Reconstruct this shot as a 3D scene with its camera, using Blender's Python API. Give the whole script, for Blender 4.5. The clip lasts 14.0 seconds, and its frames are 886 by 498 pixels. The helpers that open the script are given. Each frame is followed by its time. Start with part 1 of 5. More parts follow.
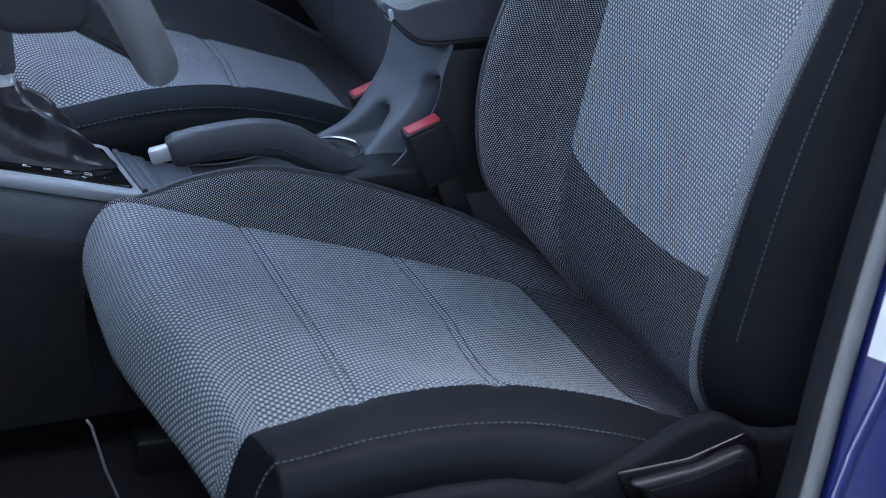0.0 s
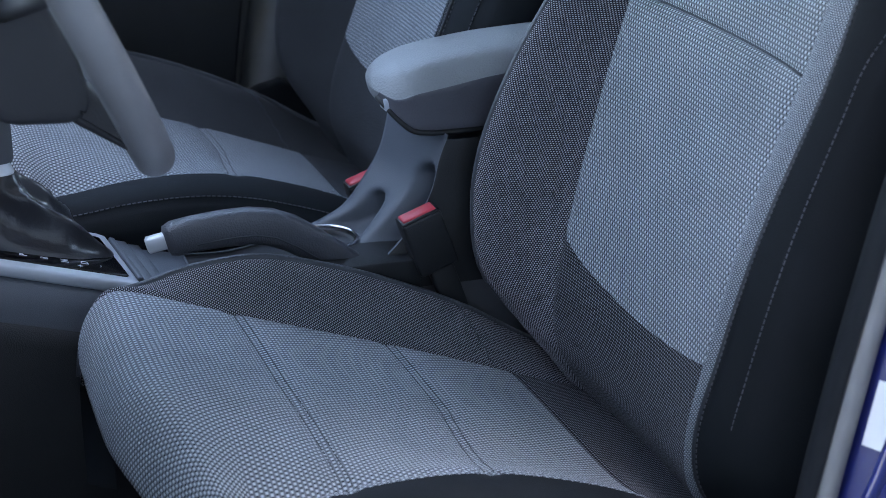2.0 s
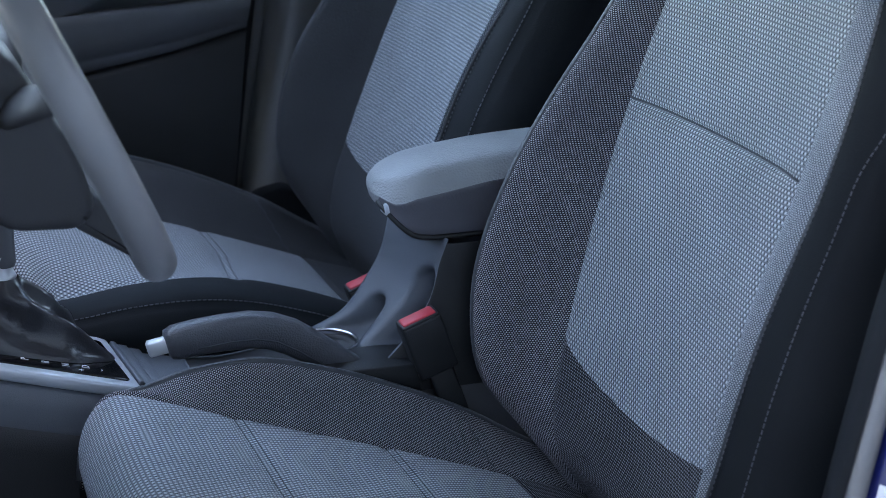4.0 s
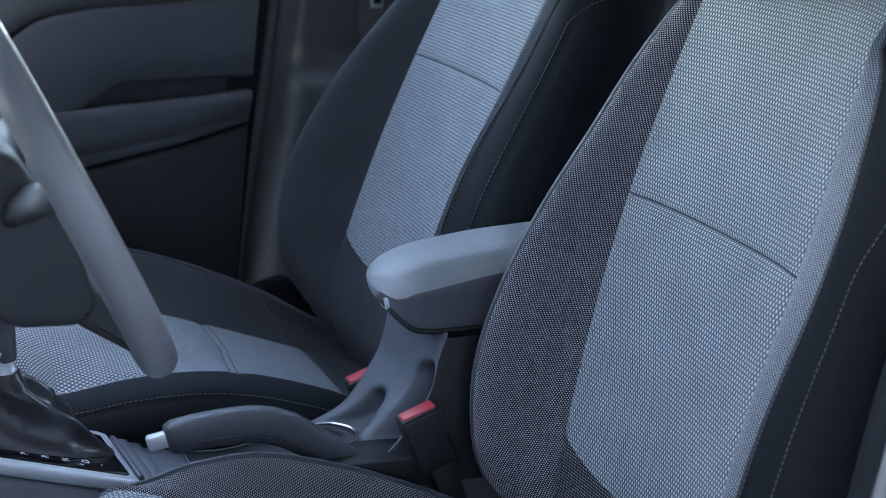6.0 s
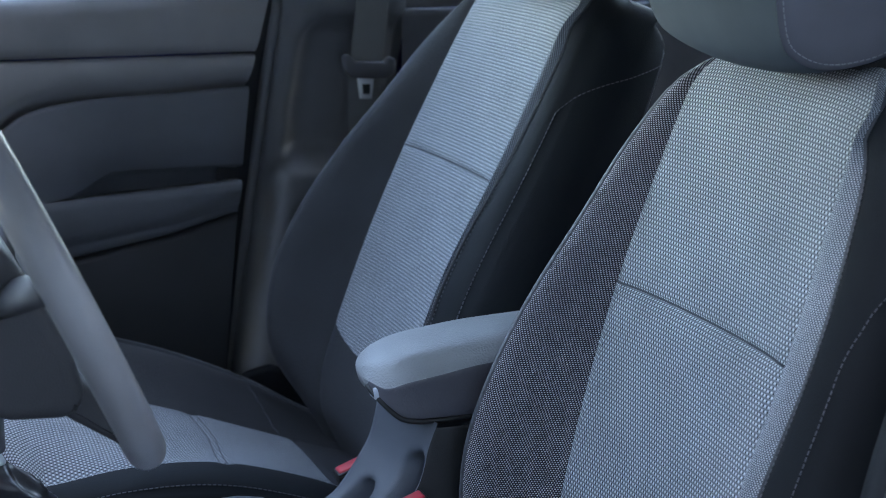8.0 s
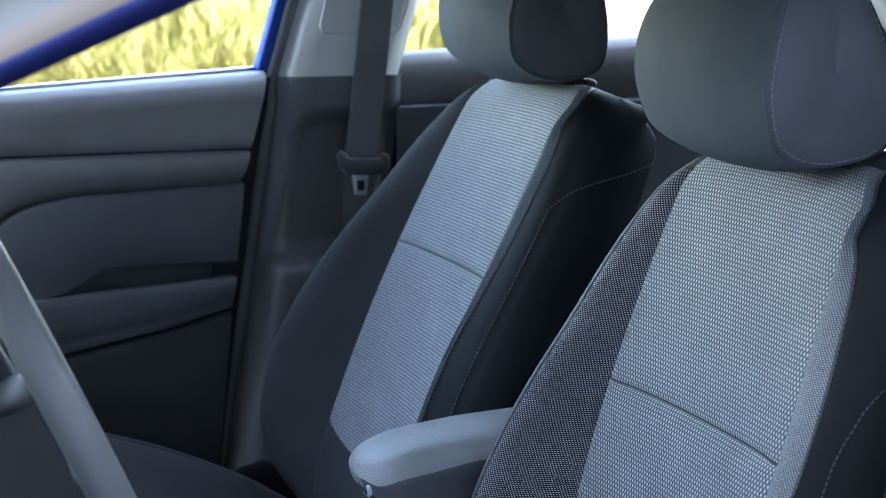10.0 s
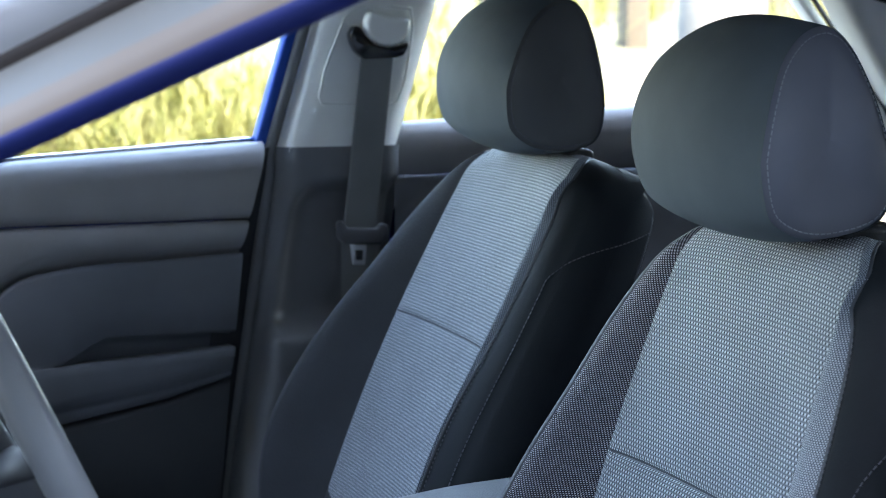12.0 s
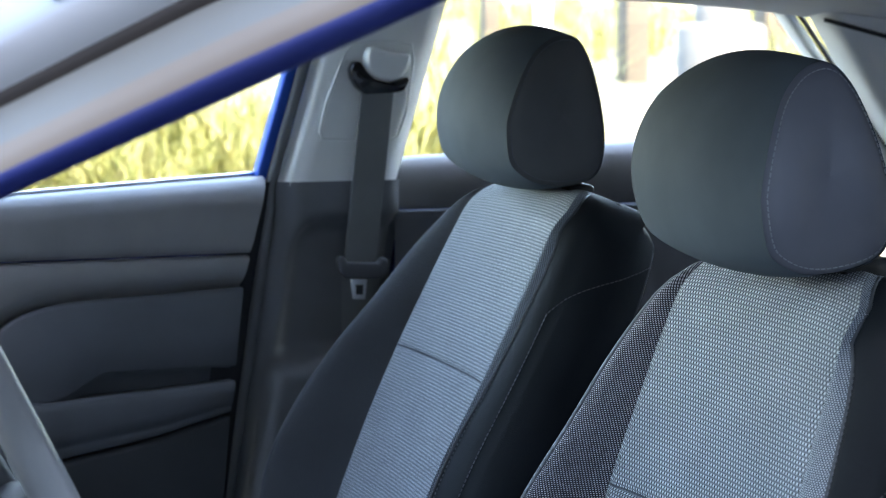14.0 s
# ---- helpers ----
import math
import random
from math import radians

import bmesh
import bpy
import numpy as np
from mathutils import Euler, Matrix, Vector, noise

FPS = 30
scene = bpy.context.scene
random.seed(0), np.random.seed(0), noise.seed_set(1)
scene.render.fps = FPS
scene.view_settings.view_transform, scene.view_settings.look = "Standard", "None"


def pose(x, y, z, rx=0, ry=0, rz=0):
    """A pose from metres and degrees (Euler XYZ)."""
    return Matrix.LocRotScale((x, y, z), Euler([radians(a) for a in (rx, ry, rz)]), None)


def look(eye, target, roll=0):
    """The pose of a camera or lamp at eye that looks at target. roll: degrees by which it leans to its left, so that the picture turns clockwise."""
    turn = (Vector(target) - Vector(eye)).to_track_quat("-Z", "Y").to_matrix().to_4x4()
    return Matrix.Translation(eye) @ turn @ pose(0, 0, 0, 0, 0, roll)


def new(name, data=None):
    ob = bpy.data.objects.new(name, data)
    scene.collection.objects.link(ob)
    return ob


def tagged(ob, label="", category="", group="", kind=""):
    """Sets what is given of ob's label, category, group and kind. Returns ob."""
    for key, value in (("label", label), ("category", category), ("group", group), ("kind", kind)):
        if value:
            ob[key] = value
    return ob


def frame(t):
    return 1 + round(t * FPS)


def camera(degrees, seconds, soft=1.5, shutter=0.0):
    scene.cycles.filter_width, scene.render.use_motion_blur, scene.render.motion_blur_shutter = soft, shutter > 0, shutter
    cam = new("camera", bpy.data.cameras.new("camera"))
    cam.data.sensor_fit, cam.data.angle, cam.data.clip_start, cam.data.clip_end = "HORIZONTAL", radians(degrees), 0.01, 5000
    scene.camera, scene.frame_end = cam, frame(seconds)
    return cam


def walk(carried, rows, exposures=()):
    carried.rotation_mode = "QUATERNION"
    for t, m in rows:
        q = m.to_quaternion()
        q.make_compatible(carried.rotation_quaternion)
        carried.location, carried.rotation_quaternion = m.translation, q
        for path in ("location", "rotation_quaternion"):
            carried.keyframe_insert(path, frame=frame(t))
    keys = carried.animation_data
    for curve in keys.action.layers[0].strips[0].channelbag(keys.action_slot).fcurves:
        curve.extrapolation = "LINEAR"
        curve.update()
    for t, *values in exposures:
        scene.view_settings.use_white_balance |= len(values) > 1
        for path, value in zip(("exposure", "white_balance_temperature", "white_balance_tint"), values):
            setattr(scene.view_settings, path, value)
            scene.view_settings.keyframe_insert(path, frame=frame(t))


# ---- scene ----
cam = camera(27.6, 14.0, soft=0.75)
cam.data.dof.use_dof = True
cam.data.dof.focus_distance = 1.88
cam.data.dof.aperture_fstop = 8.0
# seconds, eye in metres, turn in degrees
ROWS = [
    (0.0, 0.0046, 0.0356, 1.2416, 66.357, -0.248, -19.166),
    (0.5, 0.0045, 0.0347, 1.2431, 66.897, -0.297, -19.247),
    (1.0, 0.0038, 0.0336, 1.2455, 67.515, -0.292, -19.332),
    (1.5, 0.0035, 0.0328, 1.2459, 68.313, -0.304, -19.33),
    (2.0, 0.0042, 0.0306, 1.2478, 69.045, -0.244, -19.3),
    (2.5, 0.0036, 0.0294, 1.2493, 69.865, -0.254, -19.299),
    (3.0, 0.0032, 0.027, 1.2514, 70.687, -0.26, -19.281),
    (3.5, 0.0031, 0.0256, 1.2526, 71.439, -0.225, -19.283),
    (4.0, 0.0013, 0.0237, 1.2542, 72.24, -0.212, -19.323),
    (6.5, 0.0004, 0.0173, 1.2643, 75.719, -0.166, -19.343),
    (7.0, 0.0013, 0.017, 1.2639, 76.43, -0.148, -19.433),
    (7.5, 0.001, 0.0147, 1.2661, 77.07, -0.134, -19.55),
    (8.0, 0.0002, 0.0125, 1.2689, 77.764, -0.072, -19.645),
    (8.5, 0.0004, 0.0107, 1.2696, 78.51, -0.105, -19.686),
    (11.0, 0.0034, 0.0054, 1.2784, 81.883, 0.01, -19.784),
    (11.5, 0.0024, 0.0047, 1.2778, 82.373, 0.01, -19.803),
    (12.0, 0.0014, 0.0014, 1.2792, 82.831, 0.013, -19.8),
    (12.5, -0.0003, 0.0009, 1.2794, 83.242, -0.031, -19.82),
    (13.0, -0.0004, -0.0007, 1.2802, 83.587, -0.003, -19.813),
    (13.5, -0.0004, -0.0011, 1.2809, 83.824, 0.007, -19.808),
    (14.0, 0.0, 0.0, 1.28, 83.918, -0.0, -19.807),
]
walk(cam, [(r[0], pose(*r[1:])) for r in ROWS], exposures=[(0.0, 5.13, 7450, 13), (4.0, 5.10, 7450, 13), (8.0, 5.12, 7450, 12), (14.0, 5.12, 7500, 11)])

# ---- world and sun ----
SUN_UP, SUN_ROUND = 52.0, 167.0
world = bpy.data.worlds.new("sky")
scene.world = world
world.use_nodes = True
sky = world.node_tree.nodes.new("ShaderNodeTexSky")
sky.sky_type, sky.sun_disc = "NISHITA", False
sky.sun_elevation, sky.sun_rotation = radians(SUN_UP), radians(SUN_ROUND)
sky.air_density, sky.dust_density = 1.0, 1.5
background = world.node_tree.nodes["Background"]
background.inputs["Strength"].default_value = 0.15
world.node_tree.links.new(sky.outputs["Color"], background.inputs["Color"])
sun = new("sun", bpy.data.lights.new("sun", "SUN"))
sun.data.energy, sun.data.angle, sun.data.color = 1.7, radians(0.6), (1.0, 0.95, 0.86)
sun_way = Vector((math.cos(radians(SUN_UP)) * math.sin(radians(SUN_ROUND)), math.cos(radians(SUN_UP)) * math.cos(radians(SUN_ROUND)), math.sin(radians(SUN_UP))))
sun.matrix_world = look(sun_way * 30, (0, 0, 0))


# ---- materials ----
def material(name):
    m = bpy.data.materials.new(name)
    m.use_nodes = True
    return m, m.node_tree.nodes, m.node_tree.links, m.node_tree.nodes["Principled BSDF"]


def plain(name, colour, rough=0.5, metal=0.0, grain=0.0, size=900.0, vary=0.12, coat=0.0, spec=0.5, blotch=9.0):
    """A surface with fine relief and a slow change of tone."""
    m, nodes, links, bsdf = material(name)
    place = nodes.new("ShaderNodeTexCoord")
    slow = nodes.new("ShaderNodeTexNoise")
    slow.inputs["Scale"].default_value, slow.inputs["Detail"].default_value = blotch, 4
    links.new(place.outputs["Object"], slow.inputs["Vector"])
    ramp = nodes.new("ShaderNodeMapRange")
    ramp.inputs["From Min"].default_value, ramp.inputs["From Max"].default_value = 0.3, 0.7
    ramp.inputs["To Min"].default_value, ramp.inputs["To Max"].default_value = 1 - vary, 1 + vary
    links.new(slow.outputs["Fac"], ramp.inputs["Value"])
    tone = nodes.new("ShaderNodeVectorMath")
    tone.operation = "SCALE"
    tone.inputs[0].default_value = colour
    links.new(ramp.outputs["Result"], tone.inputs["Scale"])
    links.new(tone.outputs["Vector"], bsdf.inputs["Base Color"])
    bsdf.inputs["Roughness"].default_value, bsdf.inputs["Metallic"].default_value = rough, metal
    bsdf.inputs["Specular IOR Level"].default_value = spec
    bsdf.inputs["Coat Weight"].default_value, bsdf.inputs["Coat Roughness"].default_value = coat, 0.04
    if grain:
        fine = nodes.new("ShaderNodeTexVoronoi")
        fine.inputs["Scale"].default_value = size
        links.new(place.outputs["Object"], fine.inputs["Vector"])
        bump = nodes.new("ShaderNodeBump")
        bump.inputs["Strength"].default_value, bump.inputs["Distance"].default_value = grain, 0.0006
        links.new(fine.outputs["Distance"], bump.inputs["Height"])
        links.new(bump.outputs["Normal"], bsdf.inputs["Normal"])
    return m


def weave(name, thread, ground, across, along, fill=0.62, rough=0.85, lift=0.5, dash=1.0, pits=None):
    """Woven cloth: rows of raised threads on a darker ground, laid by the cloth's own coordinates in metres."""
    m, nodes, links, bsdf = material(name)

    def sum_of(kind, a, b=None, clamp=False):
        n = nodes.new("ShaderNodeMath")
        n.operation, n.use_clamp = kind, clamp
        for k, value in enumerate((a, b)):
            if value is None:
                continue
            if isinstance(value, (int, float)):
                n.inputs[k].default_value = value
            else:
                links.new(value, n.inputs[k])
        return n.outputs[0]

    uv = nodes.new("ShaderNodeUVMap")
    split = nodes.new("ShaderNodeSeparateXYZ")
    links.new(uv.outputs["UV"], split.inputs["Vector"])
    wob = nodes.new("ShaderNodeTexNoise")
    wob.inputs["Scale"].default_value = 40
    links.new(uv.outputs["UV"], wob.inputs["Vector"])
    side, length = split.outputs["X"], split.outputs["Y"]
    row = sum_of("MULTIPLY", length, 1 / along)
    row = sum_of("ADD", row, sum_of("MULTIPLY", wob.outputs["Fac"], 0.14))
    odd = sum_of("MODULO", sum_of("FLOOR", row), 2.0)
    column = sum_of("ADD", sum_of("MULTIPLY", side, 1 / across), sum_of("MULTIPLY", odd, 0.5))
    du = sum_of("ABSOLUTE", sum_of("SUBTRACT", sum_of("FRACT", column), 0.5))
    dv = sum_of("ABSOLUTE", sum_of("SUBTRACT", sum_of("FRACT", row), 0.5))
    r2 = sum_of("ADD", sum_of("POWER", sum_of("MULTIPLY", du, 2.0 * dash), 2.0), sum_of("POWER", sum_of("MULTIPLY", dv, 2.0), 2.0))
    height = sum_of("SUBTRACT", 1.0, sum_of("MULTIPLY", r2, 1 / (fill * fill * 2)), clamp=True)
    mask = sum_of("MULTIPLY", height, 2.2, clamp=True)
    if pits:
        # small pale beads in rows, a dark pit between neighbours and a plain band between one row and the next
        bead = sum_of("ADD", sum_of("POWER", sum_of("MULTIPLY", du, 1 / 0.38), 2.0), sum_of("POWER", sum_of("MULTIPLY", dv, 1 / 0.36), 2.0))
        hole = sum_of("ADD", sum_of("POWER", sum_of("MULTIPLY", sum_of("SUBTRACT", 0.5, du), 1 / 0.25), 2.0), sum_of("POWER", sum_of("MULTIPLY", dv, 1 / 0.40), 2.0))
        height = sum_of("SUBTRACT", 1.0, bead, clamp=True)
        mask = sum_of("MULTIPLY", height, 1.7, clamp=True)
        hollow = sum_of("MULTIPLY", sum_of("SUBTRACT", 1.0, hole, clamp=True), 1.5, clamp=True)
        furrow = sum_of("SUBTRACT", 1.0, sum_of("MULTIPLY", sum_of("SUBTRACT", 0.5, dv), 1 / 0.15), clamp=True)
        hollow = sum_of("MAXIMUM", hollow, sum_of("MULTIPLY", furrow, 0.5))
        height = sum_of("SUBTRACT", height, sum_of("MULTIPLY", hollow, 0.6))
    slow = nodes.new("ShaderNodeTexNoise")
    slow.inputs["Scale"].default_value, slow.inputs["Detail"].default_value = 14, 5
    links.new(uv.outputs["UV"], slow.inputs["Vector"])
    mix = nodes.new("ShaderNodeMix")
    mix.data_type = "RGBA"
    mix.inputs["A"].default_value, mix.inputs["B"].default_value = (*ground, 1), (*thread, 1)
    links.new(mask, mix.inputs["Factor"])
    tone = nodes.new("ShaderNodeVectorMath")
    tone.operation = "SCALE"
    cloth_tone = mix.outputs["Result"]
    if pits:
        deep = nodes.new("ShaderNodeMix")
        deep.data_type = "RGBA"
        deep.inputs["B"].default_value = (*pits, 1)
        links.new(cloth_tone, deep.inputs["A"])
        links.new(hollow, deep.inputs["Factor"])
        cloth_tone = deep.outputs["Result"]
    links.new(cloth_tone, tone.inputs[0])
    links.new(sum_of("ADD", sum_of("MULTIPLY", slow.outputs["Fac"], 0.35), 0.82), tone.inputs["Scale"])
    links.new(tone.outputs["Vector"], bsdf.inputs["Base Color"])
    bsdf.inputs["Roughness"].default_value = rough
    bsdf.inputs["Specular IOR Level"].default_value = 0.3
    bsdf.inputs["Sheen Weight"].default_value, bsdf.inputs["Sheen Roughness"].default_value = 0.02, 0.5
    bump = nodes.new("ShaderNodeBump")
    bump.inputs["Strength"].default_value, bump.inputs["Distance"].default_value = lift, 0.0012
    links.new(height, bump.inputs["Height"])
    links.new(bump.outputs["Normal"], bsdf.inputs["Normal"])
    return m


def clear(name, gloss=0.06, tint=(0.9, 0.95, 0.94)):
    m, nodes, links, bsdf = material(name)
    nodes.remove(bsdf)
    see, shine, mix = nodes.new("ShaderNodeBsdfTransparent"), nodes.new("ShaderNodeBsdfGlossy"), nodes.new("ShaderNodeMixShader")
    see.inputs["Color"].default_value, shine.inputs["Roughness"].default_value = (*tint, 1), 0.02
    rim = nodes.new("ShaderNodeFresnel")
    rim.inputs["IOR"].default_value = 1.45
    links.new(rim.outputs["Fac"], mix.inputs["Fac"])
    links.new(see.outputs["BSDF"], mix.inputs[1])
    links.new(shine.outputs["BSDF"], mix.inputs[2])
    links.new(mix.outputs["Shader"], nodes["Material Output"].inputs["Surface"])
    return m


CLOTH_LIGHT = weave("seat_cloth", (0.60, 0.645, 0.69), (0.228, 0.252, 0.280), 0.0052, 0.0045, lift=0.7, pits=(0.040, 0.047, 0.056))
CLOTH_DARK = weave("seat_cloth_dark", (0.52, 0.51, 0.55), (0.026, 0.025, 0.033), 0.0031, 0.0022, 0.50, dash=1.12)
CLOTH_EDGE = weave("seat_cloth_edge", (0.56, 0.61, 0.66), (0.105, 0.122, 0.145), 0.0027, 0.0020, 0.50, dash=1.1)
CLOTH_RIB = weave("seat_cloth_ribbed", (0.29, 0.29, 0.32), (0.008, 0.008, 0.012), 0.0036, 0.0031, 0.46, dash=1.0)
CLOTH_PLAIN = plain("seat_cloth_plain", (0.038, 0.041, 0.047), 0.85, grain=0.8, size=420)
LEATHER = plain("seat_leatherette", (0.0132, 0.0160, 0.0192), 0.62, grain=0.25, size=700, spec=0.11)
LEATHER_SOFT = plain("armrest_leatherette", (0.275, 0.290, 0.302), 0.42, grain=1.0, size=420)
BOOT = plain("boot_leather", (0.020, 0.020, 0.025), 0.30, grain=0.3, size=600, coat=0.25, spec=0.7)
LEVER_SKIN = plain("lever_leatherette", (0.082, 0.086, 0.100), 0.36, grain=0.7, size=500)
THREAD = plain("stitch_thread", (0.10, 0.105, 0.12), 0.7)
# One side-panel leatherette: dimmer on the shaded passenger headrest, lighter on the lit driver's.
HEAD_DIM = plain("headrest_dim_side", (0.098, 0.100, 0.100), 0.7, grain=0.12, size=900)
HEAD_LIT = plain("headrest_lit_side", (0.150, 0.152, 0.178), 0.6, grain=0.12, size=900)
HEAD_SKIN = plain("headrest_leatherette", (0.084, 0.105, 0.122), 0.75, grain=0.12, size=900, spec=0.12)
PIPING = plain("piping_vinyl", (0.050, 0.056, 0.066), 0.45)
PIPING_PALE = plain("welt_vinyl", (0.075, 0.080, 0.092), 0.5)
THREAD_PALE = plain("pale_thread", (0.26, 0.27, 0.29), 0.7)
# Armrest skin darkened below the crease, for the shade on that side.
SKIRT_SHADE = plain("armrest_skirt", (0.125, 0.125, 0.145), 0.55, grain=0.6, size=420)
SEAM_GREY = plain("cloth_seam", (0.066, 0.074, 0.088), 0.9)
PLASTIC = plain("cabin_plastic", (0.100, 0.103, 0.114), 0.52, grain=0.4, size=900)
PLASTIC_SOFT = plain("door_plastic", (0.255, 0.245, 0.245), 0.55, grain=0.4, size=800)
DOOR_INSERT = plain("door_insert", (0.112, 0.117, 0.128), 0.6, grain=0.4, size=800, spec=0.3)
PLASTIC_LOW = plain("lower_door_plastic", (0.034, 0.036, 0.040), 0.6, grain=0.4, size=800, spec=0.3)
PILLAR_LOW = plain("lower_pillar_plastic", (0.155, 0.158, 0.164), 0.42, grain=0.4, size=900, spec=0.4)
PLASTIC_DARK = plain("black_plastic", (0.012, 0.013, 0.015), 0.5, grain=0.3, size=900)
CONSOLE = plain("console_plastic", (0.108, 0.122, 0.144), 0.42, grain=0.4, size=900)
TRIM_LIGHT = plain("light_grey_trim", (0.78, 0.78, 0.75), 0.6, grain=0.3, size=800, vary=0.05)
SILVER = plain("silver_paint", (0.58, 0.62, 0.68), 0.36, metal=0.25, vary=0.04)
# Sky reflected along the upper blue pillar, put into this band's colour.
PILLAR_SHEEN_HIGH = plain("pillar_upper_sheen", (0.064, 0.059, 0.050), 0.6, vary=0.04, spec=0.08)
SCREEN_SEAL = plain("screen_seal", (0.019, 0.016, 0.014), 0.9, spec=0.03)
# Beige reflection low on the blue pillar, likewise held in the colour.
PILLAR_SHEEN_LOW = plain("pillar_lower_sheen", (0.084, 0.062, 0.044), 0.6, vary=0.04, spec=0.08)
# Grey of the sky mirrored in the windscreen, painted on an added strip.
SCREEN_SHEEN = plain("screen_border", (0.125, 0.128, 0.128), 0.45, vary=0.04)
NEAR_TRIM = plain("pillar_plastic", (0.011, 0.012, 0.014), 0.6, grain=0.4, size=900, spec=0.08)
CHROME = plain("chrome", (0.75, 0.76, 0.78), 0.14, metal=1.0, vary=0.03)
RED = plain("red_button", (0.62, 0.045, 0.065), 0.4, vary=0.08)
# Pale tone painted for the shine along the red button's bevel.
BUTTON_SHINE = plain("button_rim", (0.42, 0.27, 0.29), 0.4, vary=0.05)
GLOSS_BLACK = plain("gloss_black", (0.006, 0.006, 0.008), 0.12, vary=0.05)
RUBBER = plain("rubber_seal", (0.018, 0.018, 0.020), 0.6, grain=0.2)
SEAL_GREY = plain("grey_cloth_seal", (0.150, 0.150, 0.152), 0.6, grain=0.4, size=1200)
PAINT = plain("blue_car_paint", (0.004, 0.010, 0.095), 0.32, metal=0.0, coat=0.5, vary=0.05)
# The car's blue, darkened for the shade under the windscreen pillar.
SHADED_PAINT = plain("blue_paint_shaded", (0.004, 0.010, 0.078), 0.5, vary=0.05, spec=0.2)
# The same blue brightened, for garden light falling on the window frame.
LIT_PAINT = plain("blue_paint_lit", (0.020, 0.075, 0.34), 0.6, vary=0.05, spec=0.06)
CARPET = plain("black_carpet", (0.008, 0.008, 0.009), 0.95, grain=0.8, size=500)
WEBBING = plain("belt_webbing", (0.185, 0.190, 0.188), 0.75, grain=0.5, size=900)
WHEEL_SKIN = plain("wheel_leather", (0.25, 0.248, 0.258), 0.32, grain=0.3, size=700, spec=0.7)
WHEEL_DARK = plain("wheel_plastic", (0.055, 0.055, 0.060), 0.6, grain=0.4, size=700)
WHITE = plain("white_print", (0.78, 0.80, 0.84), 0.6, vary=0.03)
LABEL = plain("white_label", (0.60, 0.61, 0.63), 0.5, vary=0.03)
HEADLINER = plain("grey_headliner", (0.62, 0.62, 0.60), 0.9, grain=0.4, size=900, vary=0.05)
STEEL = plain("bright_steel", (0.72, 0.74, 0.77), 0.28, metal=0.3, vary=0.03)
GLASS = clear("window_glass")
# Tint set dark to cut the daylight that reaches the seats.
DIMMING_GLASS = clear("dimming_glass", tint=(0.38, 0.372, 0.353))


# ---- mesh helpers ----
def part(name, bm, mat, parent=None, label="", smooth=True):
    data = bpy.data.meshes.new(name)
    bm.to_mesh(data)
    bm.free()
    if smooth:
        data.polygons.foreach_set("use_smooth", [True] * len(data.polygons))
    if mat:
        data.materials.append(mat)
    ob = new(name, data)
    if parent:
        ob.parent = parent
    return tagged(ob, label)


def thing(name, x, y, z, label, category, group="", kind=""):
    ob = new(name)
    ob.empty_display_size = 0.05
    ob.location = (x, y, z)
    return tagged(ob, label, category, group, kind)


def sheet(points, uvs=None, ring=False, caps=False, thick=0.0):
    """A mesh from rows of points (each row as long as the others); ring closes the rows."""
    bm = bmesh.new()
    layer = bm.loops.layers.uv.new("UVMap") if uvs is not None else None
    grid = [[bm.verts.new(p) for p in row] for row in points]
    n, m = len(grid), len(grid[0])
    for i in range(n - 1):
        for j in range(m if ring else m - 1):
            k = (j + 1) % m
            face = bm.faces.new((grid[i][j], grid[i][k], grid[i + 1][k], grid[i + 1][j]))
            if layer:
                for loop, (a, b) in zip(face.loops, ((i, j), (i, k), (i + 1, k), (i + 1, j))):
                    loop[layer].uv = uvs[a][b]
    if caps and ring:
        bm.faces.new(list(reversed(grid[0])))
        bm.faces.new(grid[-1])
    return bm


def curve_at(table, x):
    """A smooth curve through a short table of (x, y)."""
    xs, ys = [a for a, _ in table], [b for _, b in table]
    if x <= xs[0]:
        return ys[0]
    if x >= xs[-1]:
        return ys[-1]
    k = max(i for i in range(len(xs) - 1) if xs[i] <= x)

    def slope(i):
        if i == 0:
            return (ys[1] - ys[0]) / (xs[1] - xs[0])
        if i == len(xs) - 1:
            return (ys[-1] - ys[-2]) / (xs[-1] - xs[-2])
        return (ys[i + 1] - ys[i - 1]) / (xs[i + 1] - xs[i - 1])

    h = xs[k + 1] - xs[k]
    t = (x - xs[k]) / h
    return ((2 * t ** 3 - 3 * t ** 2 + 1) * ys[k] + (t ** 3 - 2 * t ** 2 + t) * h * slope(k)
            + (3 * t ** 2 - 2 * t ** 3) * ys[k + 1] + (t ** 3 - t ** 2) * h * slope(k + 1))


def tube(path, radius, sides=8, closed=False, squash=1.0):
    """A round bar along a path of Vectors."""
    path = [Vector(p) for p in path]
    n = len(path)
    rows = []
    side = None
    for i, p in enumerate(path):
        ahead = (path[(i + 1) % n] if closed or i < n - 1 else p) - (path[i - 1] if closed or i else p)
        ahead.normalize()
        if side is None:
            side = ahead.orthogonal().normalized()
        side = (side - ahead * side.dot(ahead)).normalized()
        other = ahead.cross(side)
        r = radius(i / (n - 1)) if callable(radius) else radius
        rows.append([p + side * math.cos(2 * math.pi * k / sides) * r + other * math.sin(2 * math.pi * k / sides) * r * squash for k in range(sides)])
    if closed:
        rows.append(rows[0])
        bm = sheet(rows, ring=True)
        bmesh.ops.remove_doubles(bm, verts=bm.verts, dist=1e-6)
        return bm
    return sheet(rows, ring=True, caps=True)


